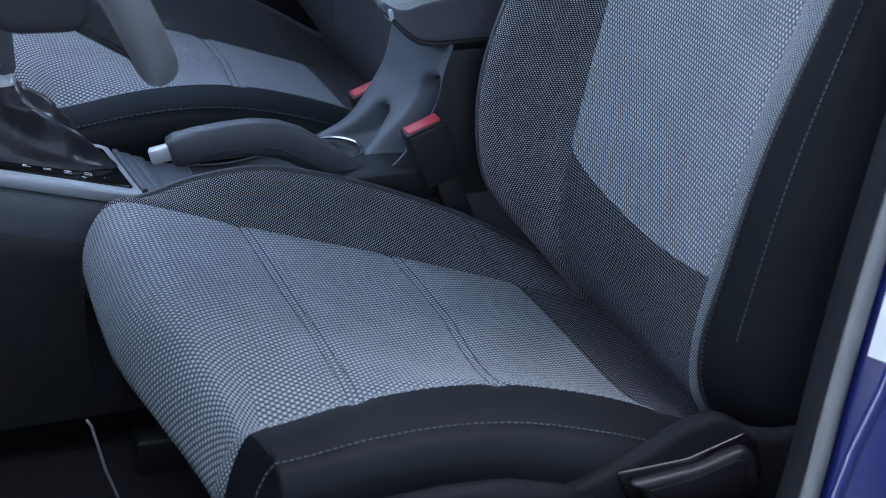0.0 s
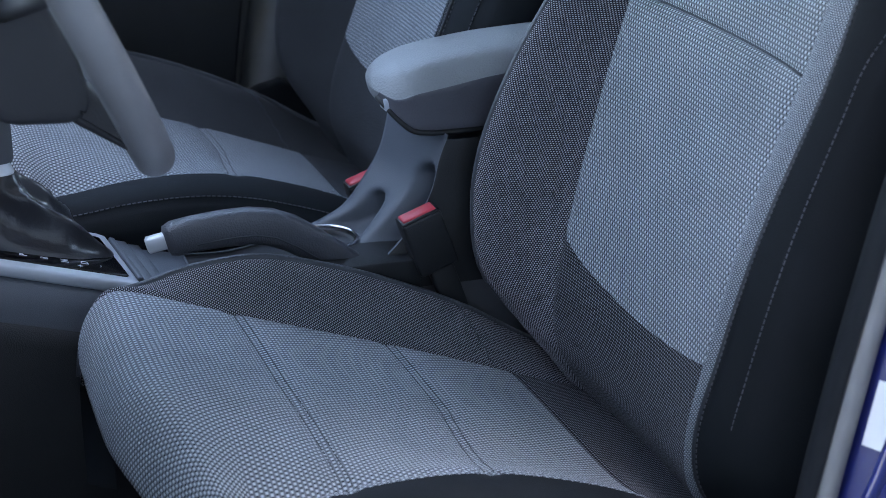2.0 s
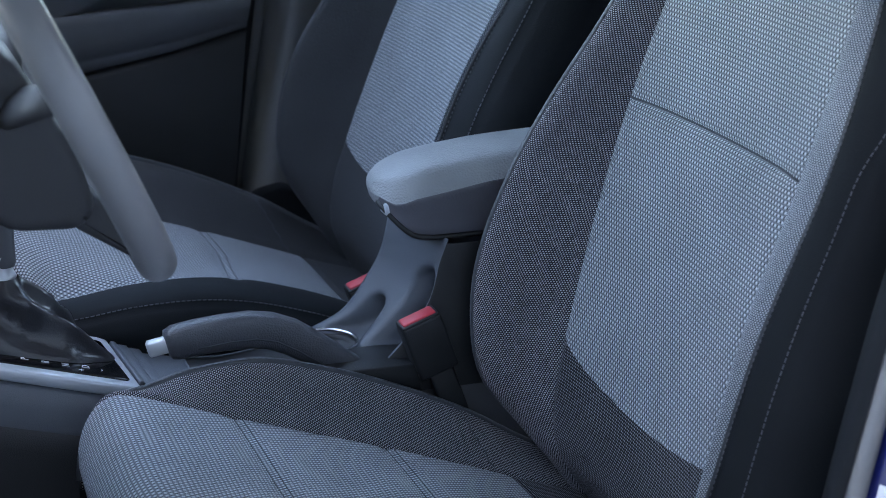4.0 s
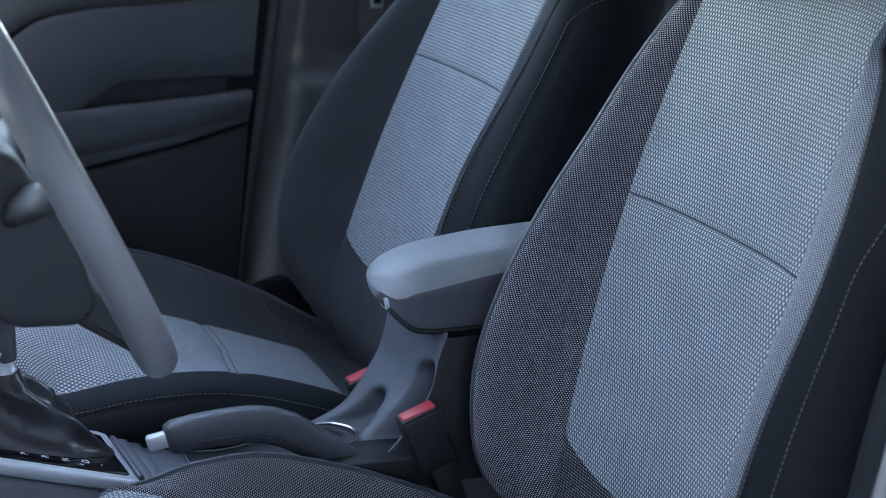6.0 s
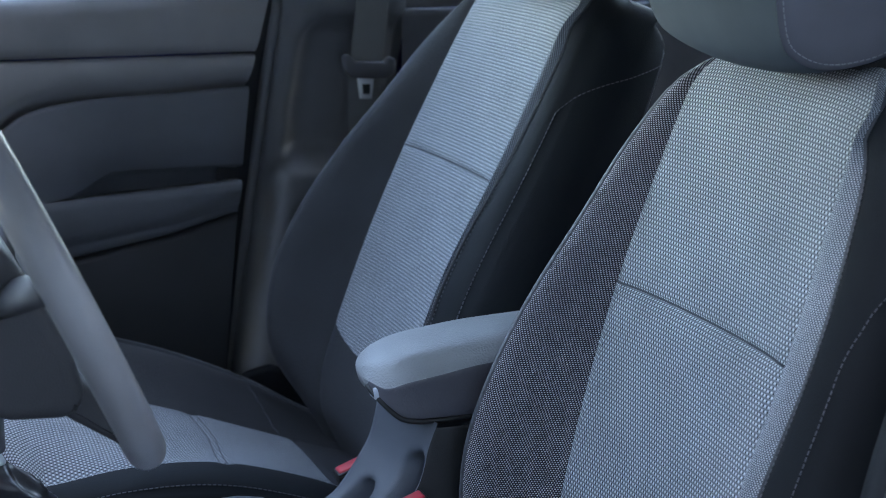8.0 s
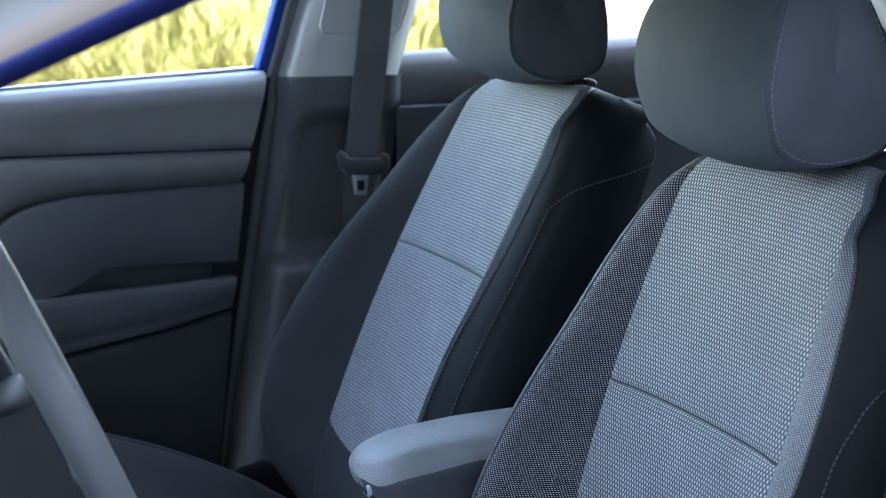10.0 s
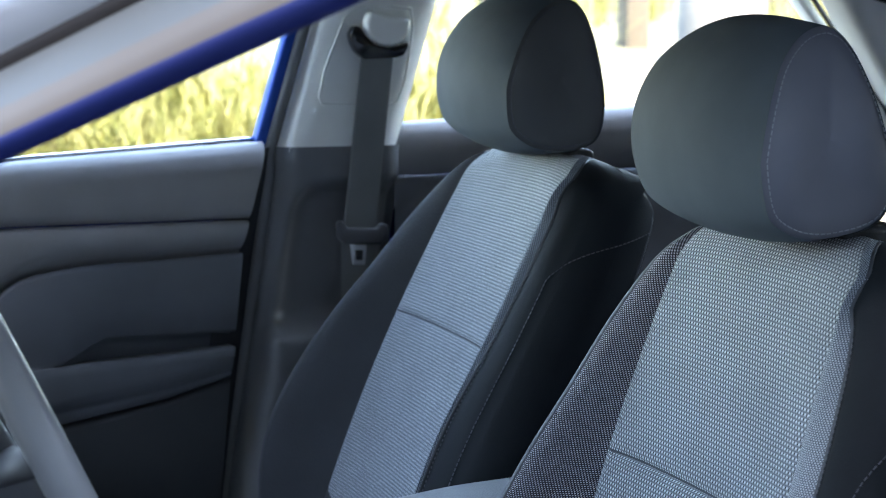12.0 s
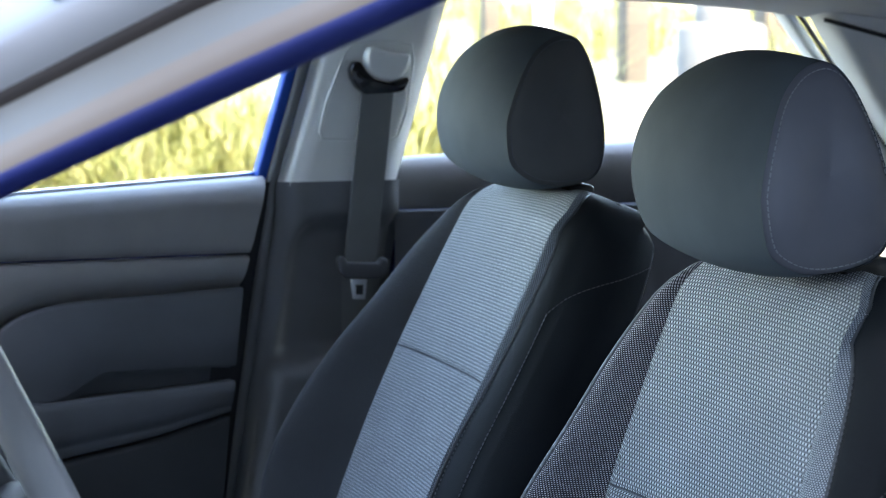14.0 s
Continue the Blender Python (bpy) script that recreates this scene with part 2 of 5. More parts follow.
def box(x0, x1, y0, y1, z0, z1, edge=0.004, steps=2):
    bm = bmesh.new()
    bmesh.ops.create_cube(bm, size=1, matrix=Matrix.Translation(((x0 + x1) / 2, (y0 + y1) / 2, (z0 + z1) / 2)) @ Matrix.Diagonal((x1 - x0, y1 - y0, z1 - z0, 1)))
    if edge:
        bmesh.ops.bevel(bm, geom=bm.edges, offset=edge, segments=steps, profile=0.5, affect="EDGES")
    return bm


def prism(outline, low, high, axis="y", edge=0.0, steps=2):
    """A flat outline of (a, b) drawn out between low and high along an axis."""
    def put(a, b, c):
        return {"y": (a, c, b), "z": (a, b, c), "x": (c, a, b)}[axis]
    bm = bmesh.new()
    first = [bm.verts.new(put(a, b, low)) for a, b in outline]
    last = [bm.verts.new(put(a, b, high)) for a, b in outline]
    n = len(outline)
    bm.faces.new(first)
    bm.faces.new(list(reversed(last)))
    for k in range(n):
        bm.faces.new((first[k], last[k], last[(k + 1) % n], first[(k + 1) % n]))
    bmesh.ops.recalc_face_normals(bm, faces=bm.faces)
    if edge:
        bmesh.ops.bevel(bm, geom=bm.edges, offset=edge, segments=steps, profile=0.5, affect="EDGES")
    return bm


def stitches(path, parent, name="stitching", every=0.0062, length=0.0042, radius=0.00045, thread=None, label="pale grey stitching"):
    """A row of short threads lying on a path of points."""
    path = [Vector(p) for p in path]
    marks, run, due = [], 0.0, 0.0
    for a, b in zip(path, path[1:]):
        span = (b - a).length
        while due < run + span and span > 0:
            t = (due - run) / span
            marks.append((a.lerp(b, t), (b - a).normalized()))
            due += every
        run += span
    bm = bmesh.new()
    for p, d in marks:
        m = d.to_track_quat("X", "Z").to_matrix().to_4x4()
        bmesh.ops.create_cube(bm, size=1, matrix=Matrix.Translation(p) @ m @ Matrix.Diagonal((length, radius * 2.2, radius * 2.2, 1)))
    return part(name, bm, thread or THREAD, parent, label, smooth=False)


# ---- the front seats ----
BACK_FRONT = [(0.36, 0.780), (0.41, 0.746), (0.45, 0.724), (0.50, 0.722), (0.56, 0.734), (0.70, 0.772), (0.82, 0.812), (0.94, 0.852), (1.05, 0.889), (1.10, 0.907)]
BACK_PANEL = [(0.36, 0.140), (0.45, 0.145), (0.56, 0.156), (0.70, 0.168), (0.827, 0.178), (0.95, 0.170), (1.04, 0.160), (1.10, 0.150)]
BACK_SWELL = [(0.36, 0.0), (0.44, 0.012), (0.51, 0.060), (0.58, 0.086), (0.65, 0.096), (0.74, 0.088), (0.81, 0.073), (0.89, 0.047), (0.97, 0.026), (1.05, 0.004), (1.10, -0.008)]
BACK_HALF = [(0.36, 0.235), (0.44, 0.255), (0.55, 0.266), (0.75, 0.266), (0.90, 0.258), (0.98, 0.246), (1.03, 0.232), (1.06, 0.214), (1.10, 0.17)]
BACK_DEPTH = [(0.36, 0.10), (0.60, 0.125), (0.90, 0.120), (1.10, 0.105)]
SEAM_Z, TOP_Z = 0.827, 1.086
EDGE_IN = [(0.36, 0.004), (0.45, 0.007), (0.56, 0.016), (0.70, 0.040), (0.80, 0.048), (0.98, 0.046), (1.02, 0.036), (1.045, 0.022), (1.06, 0.010)]
STRIP = [(0.36, 0.001), (0.45, 0.002), (0.52, 0.008), (0.58, 0.017), (0.70, 0.034), (0.80, 0.040), (0.90, 0.038), (0.96, 0.031), (0.99, 0.024), (1.015, 0.013), (1.032, 0.0012)]
STRIP_SLIM = [(0.36, 0.002), (0.74, 0.003), (0.85, 0.012), (0.95, 0.020), (1.00, 0.017), (1.035, 0.004)]


def low_z(s):
    """The curved seam of the lower back panel."""
    return 0.545 + 0.018 * ((s + 0.024) / 0.165) ** 2 + 0.012 * max(0.0, s / 0.156) ** 6



def groove(d, width=0.0035, deep=0.0035):
    return -deep * math.exp(-(d / width) ** 2)


def back_section(z, side, top=0.0, pinch=0.0, strip=STRIP):
    """Half a level section of the backrest from its middle outwards: (aside, forward) and where its stretches end."""
    hp, swell, half, deep = (curve_at(c, z) for c in (BACK_PANEL, BACK_SWELL, BACK_HALF, BACK_DEPTH))
    half -= 0.035 * (1 - math.cos(top))
    fold = 0.05 * (1 - math.cos(top))
    crest, round_off = half - 0.034, 0.050
    if side > 0:
        half = crest + 0.010
        hp -= curve_at([(0.36, pinch), (0.62, pinch), (0.83, 0.6 * pinch), (1.10, 0.0)], z)
    if side < 0:
        swell, crest, round_off = 0.15 * swell, min(hp + 0.048, half - 0.03), 0.075
        hp = crest - curve_at(EDGE_IN, z)
        crest = hp + curve_at(strip, z)
    cut_in = 1.0 if side > 0 else min(1.0, curve_at(strip, z) / 0.014)
    pts = []
    for k in range(15):
        s = hp * k / 14
        pts.append((s, 0.008 * (k / 14) ** 2 - fold + groove(hp - s) * (1.0 if side > 0 else 0.5 * cut_in)))
    a = len(pts) - 1
    for k in range(1, 13):
        t = k / 12
        s = hp + (crest - hp) * t
        rise = swell * (t * t * (3 - 2 * t)) ** 0.8 + 0.008 * math.sin(math.pi * t)
        pts.append((s, 0.008 * (1 - t) + rise - fold + (groove(s - hp) * (1.0 if side > 0 else 0.5) + groove(crest - s, 0.003, 0.003)) * cut_in))
    b = len(pts) - 1
    for k in range(1, 17):
        q = math.pi / 2 * k / 16
        pts.append((crest + (half - crest) * math.sin(q), swell - round_off * (1 - math.cos(q)) - fold + groove((k - 7) * 0.004, 0.003, 0.0025)))
    c = len(pts) - 1
    rear = -deep + fold
    for k in range(1, 9):
        t = k / 8
        pts.append((half - 0.012 * t * t, swell - round_off - fold + (rear - swell + round_off + fold) * t))
    d = len(pts) - 1
    for k in range(1, 7):
        pts.append(((half - 0.012) * (1 - k / 6), rear - 0.02 * math.sin(math.pi / 2 * k / 6)))
    return pts, (a, b, c, d)


CUSH_TOP = [(0.19, 0.552), (0.25, 0.553), (0.284, 0.546), (0.367, 0.517), (0.45, 0.489), (0.538, 0.460), (0.642, 0.423), (0.70, 0.402), (0.80, 0.372)]
CUSH_PANEL = [(0.19, 0.205), (0.28, 0.198), (0.37, 0.193), (0.53, 0.186), (0.66, 0.178), (0.80, 0.165)]
CUSH_SWELL = [(0.19, -0.025), (0.25, -0.020), (0.29, -0.008), (0.34, 0.020), (0.407, 0.046), (0.475, 0.052), (0.564, 0.048), (0.65, 0.037), (0.72, 0.018), (0.80, 0.0)]
CUSH_NEAR = [(0.19, -0.052), (0.25, -0.060), (0.30, -0.047), (0.378, -0.011), (0.45, 0.014), (0.511, 0.026), (0.58, 0.030), (0.641, 0.028), (0.72, 0.016), (0.80, 0.0)]
CUSH_HALF = [(0.19, 0.236), (0.25, 0.254), (0.34, 0.266), (0.70, 0.266), (0.80, 0.25)]
CUSH_SEAMS = ((0.372, 0.010), (0.535, -0.022))
CUSH_BREAK = 0.678


def cushion_section(x, side, nose=0.0, far_panel=1.0):
    """Half a cross section of the cushion from its middle outwards: (aside, height), and where its stretches end."""
    hp, half, z = (curve_at(c, x) for c in (CUSH_PANEL, CUSH_HALF, CUSH_TOP))
    swell = curve_at(CUSH_SWELL if side > 0 else CUSH_NEAR, x)
    half -= 0.03 * (1 - math.cos(nose))
    drop = 0.072 * (1 - math.cos(nose))
    z -= drop
    pts = []
    if side < 0:
        hp -= 0.020 * (1 - math.cos(nose)) ** 0.8
    else:
        hp *= far_panel
    crest = half - 0.030 if side > 0 else hp + 0.014
    for k in range(15):
        s = hp * k / 14
        ramp = 0.0 if side > 0 else swell * (k / 14) ** 3
        pts.append((s, z + 0.004 * (1 - (k / 14) ** 2) + ramp + groove(hp - s)))
    a = len(pts) - 1
    start = 0.0 if side > 0 else swell
    for k in range(1, 13):
        t = k / 12
        s = hp + (crest - hp) * t
        pts.append((s, z + start + (swell - start) * (t * t * (3 - 2 * t)) + (0.006 if side > 0 else 0.004) * math.sin(math.pi / 2 * t) + groove(s - hp) + (groove(crest - s, 0.003, 0.003) if side > 0 else 0.0)))
    b = len(pts) - 1
    peak = pts[-1][1]
    for k in range(1, 17):
        q = math.pi / 2 * k / 16
        pts.append((crest + (half - crest) * math.sin(q), peak - 0.045 * (1 - math.cos(q)) + groove((k - 9) * 0.004, 0.003, 0.0025)))
    c = len(pts) - 1
    foot = max(0.34, peak - 0.13)
    for k in range(1, 7):
        t = k / 6
        pts.append((half - 0.02 * t * t, peak - 0.045 + (foot - peak + 0.045) * t))
    return pts, (a, b, c, len(pts) - 1)


def lengths(rows):
    """Running lengths along and across rows of points, for the cloth's coordinates."""
    n, m = len(rows), len(rows[0])
    down = [0.0]
    mid = m // 2
    for i in range(1, n):
        down.append(down[-1] + (Vector(rows[i][mid]) - Vector(rows[i - 1][mid])).length)
    uvs = []
    for i in range(n):
        run, line = 0.0, [0.0]
        for j in range(1, m):
            run += (Vector(rows[i][j]) - Vector(rows[i][j - 1])).length
            line.append(run)
        uvs.append([(u, down[i]) for u in line])
    return uvs


def cloth(name, rows, mat, parent, label="", centred=False):
    uvs = lengths(rows)
    if centred:
        uvs = [[(u - line[-1][0] / 2, v) for u, v in line] for line in uvs]
    return part(name, sheet(rows, uvs), mat, parent, label)


def shoulder(h, s, n):
    """How far the shoulders and the rear edge fall away near the top."""
    near_top = max(0.0, (h - 0.93) / 0.156) ** 2
    return near_top * (0.045 * (s / 0.25) ** 4 + 0.22 * max(0.0, -n - 0.035))


def build_seat(name, x, y, z, outer, recline, insert, label, far_panel=1.0, seams=CUSH_SEAMS, pinch=0.0, strip=STRIP, bend=0.83):
    """A front seat. outer: the side of its recliner, -1 or 1."""
    seat = thing(name, x, y, z, label, "car seat", "front seats")
    low_cloth = CLOTH_RIB if insert is CLOTH_DARK else insert
    # backrest
    levels = [0.37 + 0.0055 * k for k in range(int((TOP_Z - 0.052 - 0.37) / 0.0055) + 1)]
    top = levels[-1]
    sides = {}
    for side in (1, -1):
        rows = []
        for h in levels:
            pts, (a, b, c, d) = back_section(h, side, 0.0, pinch, strip)
            x0 = curve_at(BACK_FRONT, h)
            dip = groove(h - SEAM_Z, 0.0040, 0.007)
            puff = 0.004 * math.exp(-((h - SEAM_Z + 0.03) / 0.025) ** 2)
            rows.append((h, [Vector((x0 - n - ((dip + puff) * (1 - (i / a) ** 6) if i <= a else 0), s * side, h - shoulder(h, s, n))) for i, (s, n) in enumerate(pts)]))
        for k in range(1, 15):
            q = math.pi / 2 * k / 14 * 0.985
            h = top + 0.052 * math.sin(q)
            pts, (a, b, c, d) = back_section(h, side, q, pinch, strip)
            x0 = curve_at(BACK_FRONT, h)
            rows.append((h, [Vector((x0 - n, s * side, h - shoulder(h, s, n))) for s, n in pts]))
        sides[side] = rows

    def stretch(i, j, side):
        return [list(reversed(row[i:j + 1])) if side > 0 else row[i:j + 1] for h, row in sides[side]]

    def whole(lo, hi):
        return [list(reversed(far[1:a + 1])) + near[:a + 1] for (h, far), (_, near) in zip(sides[1], sides[-1]) if lo <= h <= hi]

    back = part("backrest", sheet([far[c:] + list(reversed(near[c:-1])) for (h, far), (_, near) in zip(sides[1], sides[-1])]), LEATHER, seat, "black leatherette backrest shell")
    cloth("upper_panel", whole(SEAM_Z - 0.004, 9), CLOTH_LIGHT, back, "pale blue-grey woven cloth panel", True)
    part("seam", tube([p - Vector((0.0006, 0, 0)) for p in whole(SEAM_Z - 0.0028, SEAM_Z + 0.0028)[0]], 0.0013, 6), SEAM_GREY, back)
    grid = whole(0, SEAM_Z + 0.002)
    laid = lengths(grid)
    laid = [[(u - line[-1][0] / 2, v) for u, v in line] for line in laid]

    def column(j, h):
        """The point of the back's face in a column at a height, with its cloth coordinates."""
        k = max(0, min(len(grid) - 2, int((h - 0.37) / 0.0055)))
        t = (h - 0.37) / 0.0055 - k
        return grid[k][j].lerp(grid[k + 1][j], t), tuple(p + (q - p) * t for p, q in zip(laid[k][j], laid[k + 1][j]))

    def cut(lo, hi, n):
        cells = [[column(j, lo(grid[20][j].y) + (hi(grid[20][j].y) - lo(grid[20][j].y)) * k / n) for j in range(len(grid[0]))] for k in range(n + 1)]
        return sheet([[p for p, _ in row] for row in cells], [[uv for _, uv in row] for row in cells])

    part("middle_panel", cut(low_z, lambda s: SEAM_Z, 52), CLOTH_LIGHT, back, "blue-grey woven cloth panel")
    part("lower_panel", cut(lambda s: 0.372, low_z, 36), low_cloth, back, "dark cloth panel at the foot of the backrest")
    for side in (1, -1):
        rows = sides[side]
        cloth("side_insert", stretch(a, b, side), insert if side > 0 else CLOTH_EDGE, back, "charcoal dotted cloth bolster face" if side > 0 else "pale dotted cloth edge strip")
        part("bolster", sheet(stretch(b, c, side)), LEATHER, back, "black leatherette side bolster")
        part("piping", tube([(r[b].x - 0.001, r[b].y, r[b].z) for h, r in rows[::3]], 0.0020 if side < 0 else 0.0050, 10), PIPING if side < 0 else PIPING_PALE, back)
        if side < 0:
            line = []
            for h, r in rows:
                if 0.52 < h < (0.985 if bend < 0.9 else 1.01):
                    # the seam leaves the cloth's edge and turns back over the shoulder
                    w = min(1.0, max(0.0, (h - bend) / (0.155 if bend < 0.9 else 0.085))) ** (2.2 if bend < 0.9 else 1.6)
                    at = b + 6 + (d - b - 6) * w
                    k = min(int(at), d - 1)
                    line.append(r[k].lerp(r[k + 1], at - k) + Vector((-0.0008, -0.0010, 0)))
            stitches(line, back)
        part("rear_piping", tube([(r[d].x - 0.004, r[d].y, r[d].z) for h, r in rows[20::4]], 0.003, 6), PIPING, back)
        if side < 0:
            stitches([(r[a].x - 0.0008, r[a].y, r[a].z) for h, r in rows if 0.56 < h < top], back, every=0.0052, length=0.0030, radius=0.0005)
            stitches([(r[b + 1].x - 0.0010, r[b + 1].y, r[b + 1].z) for h, r in rows if h < top - 0.02], back, every=0.006, length=0.003, radius=0.0005)
            continue
        stitches([(r[b].x - 0.0058, r[b].y - 0.0028, r[b].z) for h, r in rows[::3]], back, every=0.0065, length=0.0038, radius=0.0004)
        seam = [r[b + 9 + min(d - b - 9, k)] for k, (h, r) in enumerate([hr for hr in rows if 0.925 < hr[0]][: d - b - 8])]
        stitches([(q.x - 0.0006, q.y + 0.0010 * side, q.z) for q in seam], back)
    # cushion
    base = part("cushion", box(0.29, 0.78, -0.225, 0.225, 0.27, 0.375, 0.02), PLASTIC_DARK, seat, "black cushion base")
    halves = {}
    for side in (1, -1):
        rows = []
        for k in range(16, 0, -1):
            q = math.pi / 2 * k / 16
            rows.append((0.255 - 0.050 * math.sin(q), cushion_section(0.255 - 0.050 * math.sin(q), side, q, far_panel)))
        rows += [(h, cushion_section(h, side, 0.0, far_panel)) for h in (0.255 + 0.0055 * k for k in range(98))]
        out = []
        for h, (pts, (a, b, c, d)) in rows:
            bow = (0.080 if side < 0 else 0.008) * max(0.0, (0.30 - h) / 0.10)
            turned = [at + (slant * min(1.0, p[0] / 0.19) if side < 0 else 0.0) for at, slant in seams for p in pts]
            dips = [sum(groove(h - turned[k * len(pts) + i], 0.0075, 0.0026) for k in range(len(seams))) + groove(h - CUSH_BREAK, 0.0035, 0.003) for i in range(len(pts))]
            plump = 0.0014 * sum(math.exp(-((h - s - e) / 0.022) ** 2) for s, _ in seams for e in (-0.03, 0.03))
            out.append((h, [Vector((h + bow * (s / 0.22) ** 2, s * side, v + (dips[i] + plump * (1 - (min(i, a) / a) ** 3) if i <= a or (side < 0 and i <= b) else 0))) for i, (s, v) in enumerate(pts)]))
        hem = [Vector((p.x + 0.030, p.y * 0.99, p.z - 0.010)) for p in out[0][1]]
        halves[side] = [(out[0][0] - 0.001, hem)] + out
    both = [(h, list(reversed(far[1:a + 1])) + near[:b + 1]) for (h, far), (_, near) in zip(halves[1], halves[-1])]
    cloth("cushion_panel", [r for h, r in both if h <= CUSH_BREAK + 0.002], CLOTH_LIGHT, base, "blue-grey woven cloth seat panel", True)
    cloth("cushion_rear_panel", [r for h, r in both if h >= CUSH_BREAK - 0.004], low_cloth, base, "dark cloth panel at the rear of the cushion", True)
    for at, slant in seams:
        for off in (-0.001, 0.008):
            line = []
            for j in range(1, len(both[0][1])):
                goal = at + off + slant * min(1.0, max(0.0, -both[0][1][j].y) / 0.19)
                k = max(i for i in range(len(both) - 1) if both[i][0] <= goal)
                line.append(both[k][1][j].lerp(both[k + 1][1][j], (goal - both[k][0]) / (both[k + 1][0] - both[k][0])) + Vector((0, 0, 0.0003)))
            stitches(line, base, "cushion_seam", 0.0062, 0.0040, 0.00042, SEAM_GREY, "sewn seam")
    line = min(both, key=lambda hr: abs(hr[0] - CUSH_BREAK))[1]
    part("cushion_seam", tube([q + Vector((0, 0, 0.0002)) for q in line], 0.0006, 6), SEAM_GREY, base, "sewn seam")
    cloth("cushion_insert", [list(reversed(r[a:b + 1])) for h, r in halves[1]], insert, base, "charcoal dotted cloth bolster face")
    part("insert_seam", tube([r[k] + Vector((0, 0, 0.0003)) for k in range(a, b + 1) for r in [min(halves[1], key=lambda hr: abs(hr[0] - 0.664 + 0.03 * (k - a) / (b - a)))[1]]], 0.0007, 6), SEAM_GREY, base, "sewn seam")
    for side in (1, -1):
        rows = halves[side]
        skin = [r[b:] for h, r in rows]
        part("cushion_bolster", sheet([list(reversed(r)) for r in skin] if side > 0 else skin), LEATHER, base, "black leatherette cushion bolster")
        if side > 0:
            part("piping", tube([(r[b].x, r[b].y, r[b].z + 0.001) for h, r in rows[2::3]], 0.0047, 10), PIPING, base)
            stitches([(r[b].x, r[b].y - 0.0030, r[b].z + 0.0052) for h, r in rows[2::3]], base, every=0.0065, length=0.0038, radius=0.0004)
        if side > 0:
            stitches([(r[b + 2].x, r[b + 2].y, r[b + 2].z + 0.0008) for h, r in rows if 0.21 < h < 0.62], base)
        line = [Vector((r[b + 8].x, r[b + 8].y + 0.0008 * side, r[b + 8].z + 0.0008)) for h, r in rows if 0.295 < h < 0.70]
        first = line[0]
        line = [first + Vector((-0.024, 0.002 * side, -0.060)), first + Vector((-0.022, 0.002 * side, -0.042)), first + Vector((-0.016, 0.0015 * side, -0.022)), first + Vector((-0.008, 0.0008 * side, -0.008))] + line
        stitches(line, base)
    # side cover and recliner on the outer side
    y = 0.262 * outer
    cover = part("side_cover", prism([(0.30, 0.30), (0.30, 0.405), (0.44, 0.425), (0.55, 0.428), (0.60, 0.445), (0.632, 0.458), (0.652, 0.470), (0.688, 0.478), (0.705, 0.470), (0.725, 0.455), (0.75, 0.448), (0.80, 0.445), (0.84, 0.40), (0.84, 0.28), (0.60, 0.27)], min(y, y + 0.022 * outer), max(y, y + 0.022 * outer), "y", 0.008, 3), NEAR_TRIM, seat, "dark plastic seat side cover")
    part("lever_gap", prism([(0.592, 0.441), (0.660, 0.443), (0.714, 0.4585), (0.727, 0.447), (0.735, 0.415), (0.715, 0.375), (0.62, 0.37)], min(y + 0.018 * outer, y + 0.0245 * outer), max(y + 0.018 * outer, y + 0.0245 * outer), "y", 0.002), GLOSS_BLACK, cover, "black gap round the recliner lever")
    part("recliner_lever", prism([(0.600, 0.433), (0.665, 0.438), (0.708, 0.450), (0.716, 0.446), (0.722, 0.437), (0.727, 0.410), (0.71, 0.385), (0.64, 0.375), (0.612, 0.425)], min(y + 0.022 * outer, y + 0.036 * outer), max(y + 0.022 * outer, y + 0.036 * outer), "y", 0.005, 3), PLASTIC_DARK, cover, "dark plastic recliner lever")
    part("lever_pad", prism([(0.618, 0.426), (0.66, 0.430), (0.702, 0.441), (0.711, 0.436), (0.716, 0.412), (0.70, 0.392), (0.645, 0.385), (0.628, 0.415)], min(y + 0.034 * outer, y + 0.0375 * outer), max(y + 0.034 * outer, y + 0.0375 * outer), "y", 0.0015), NEAR_TRIM, cover, "grained lever pad")
    part("height_lever", tube([(0.34, y + 0.034 * outer, 0.452), (0.43, y + 0.038 * outer, 0.456), (0.484, y + 0.038 * outer, 0.450), (0.530, y + 0.036 * outer, 0.437), (0.562, y + 0.030 * outer, 0.418)], lambda t: 0.0135 - 0.004 * abs(2 * t - 1), 14), NEAR_TRIM, cover, "dark plastic height lever")
    for dy in (-0.20, 0.20):
        part("seat_rail", box(0.25, 0.85, dy - 0.02, dy + 0.02, 0.20, 0.28, 0.005), PLASTIC_DARK, seat, "black seat rail")
    pad = build_headrest(seat, HEAD_LIT if outer < 0 else HEAD_DIM)
    hinge = Matrix.Translation((0.72, 0, 0.40))
    turn = hinge @ Matrix.Rotation(radians(recline), 4, "Y") @ hinge.inverted()
    for top_part in (back, pad):
        for ob in (top_part, *top_part.children):
            ob.data.transform(turn)
    return seat


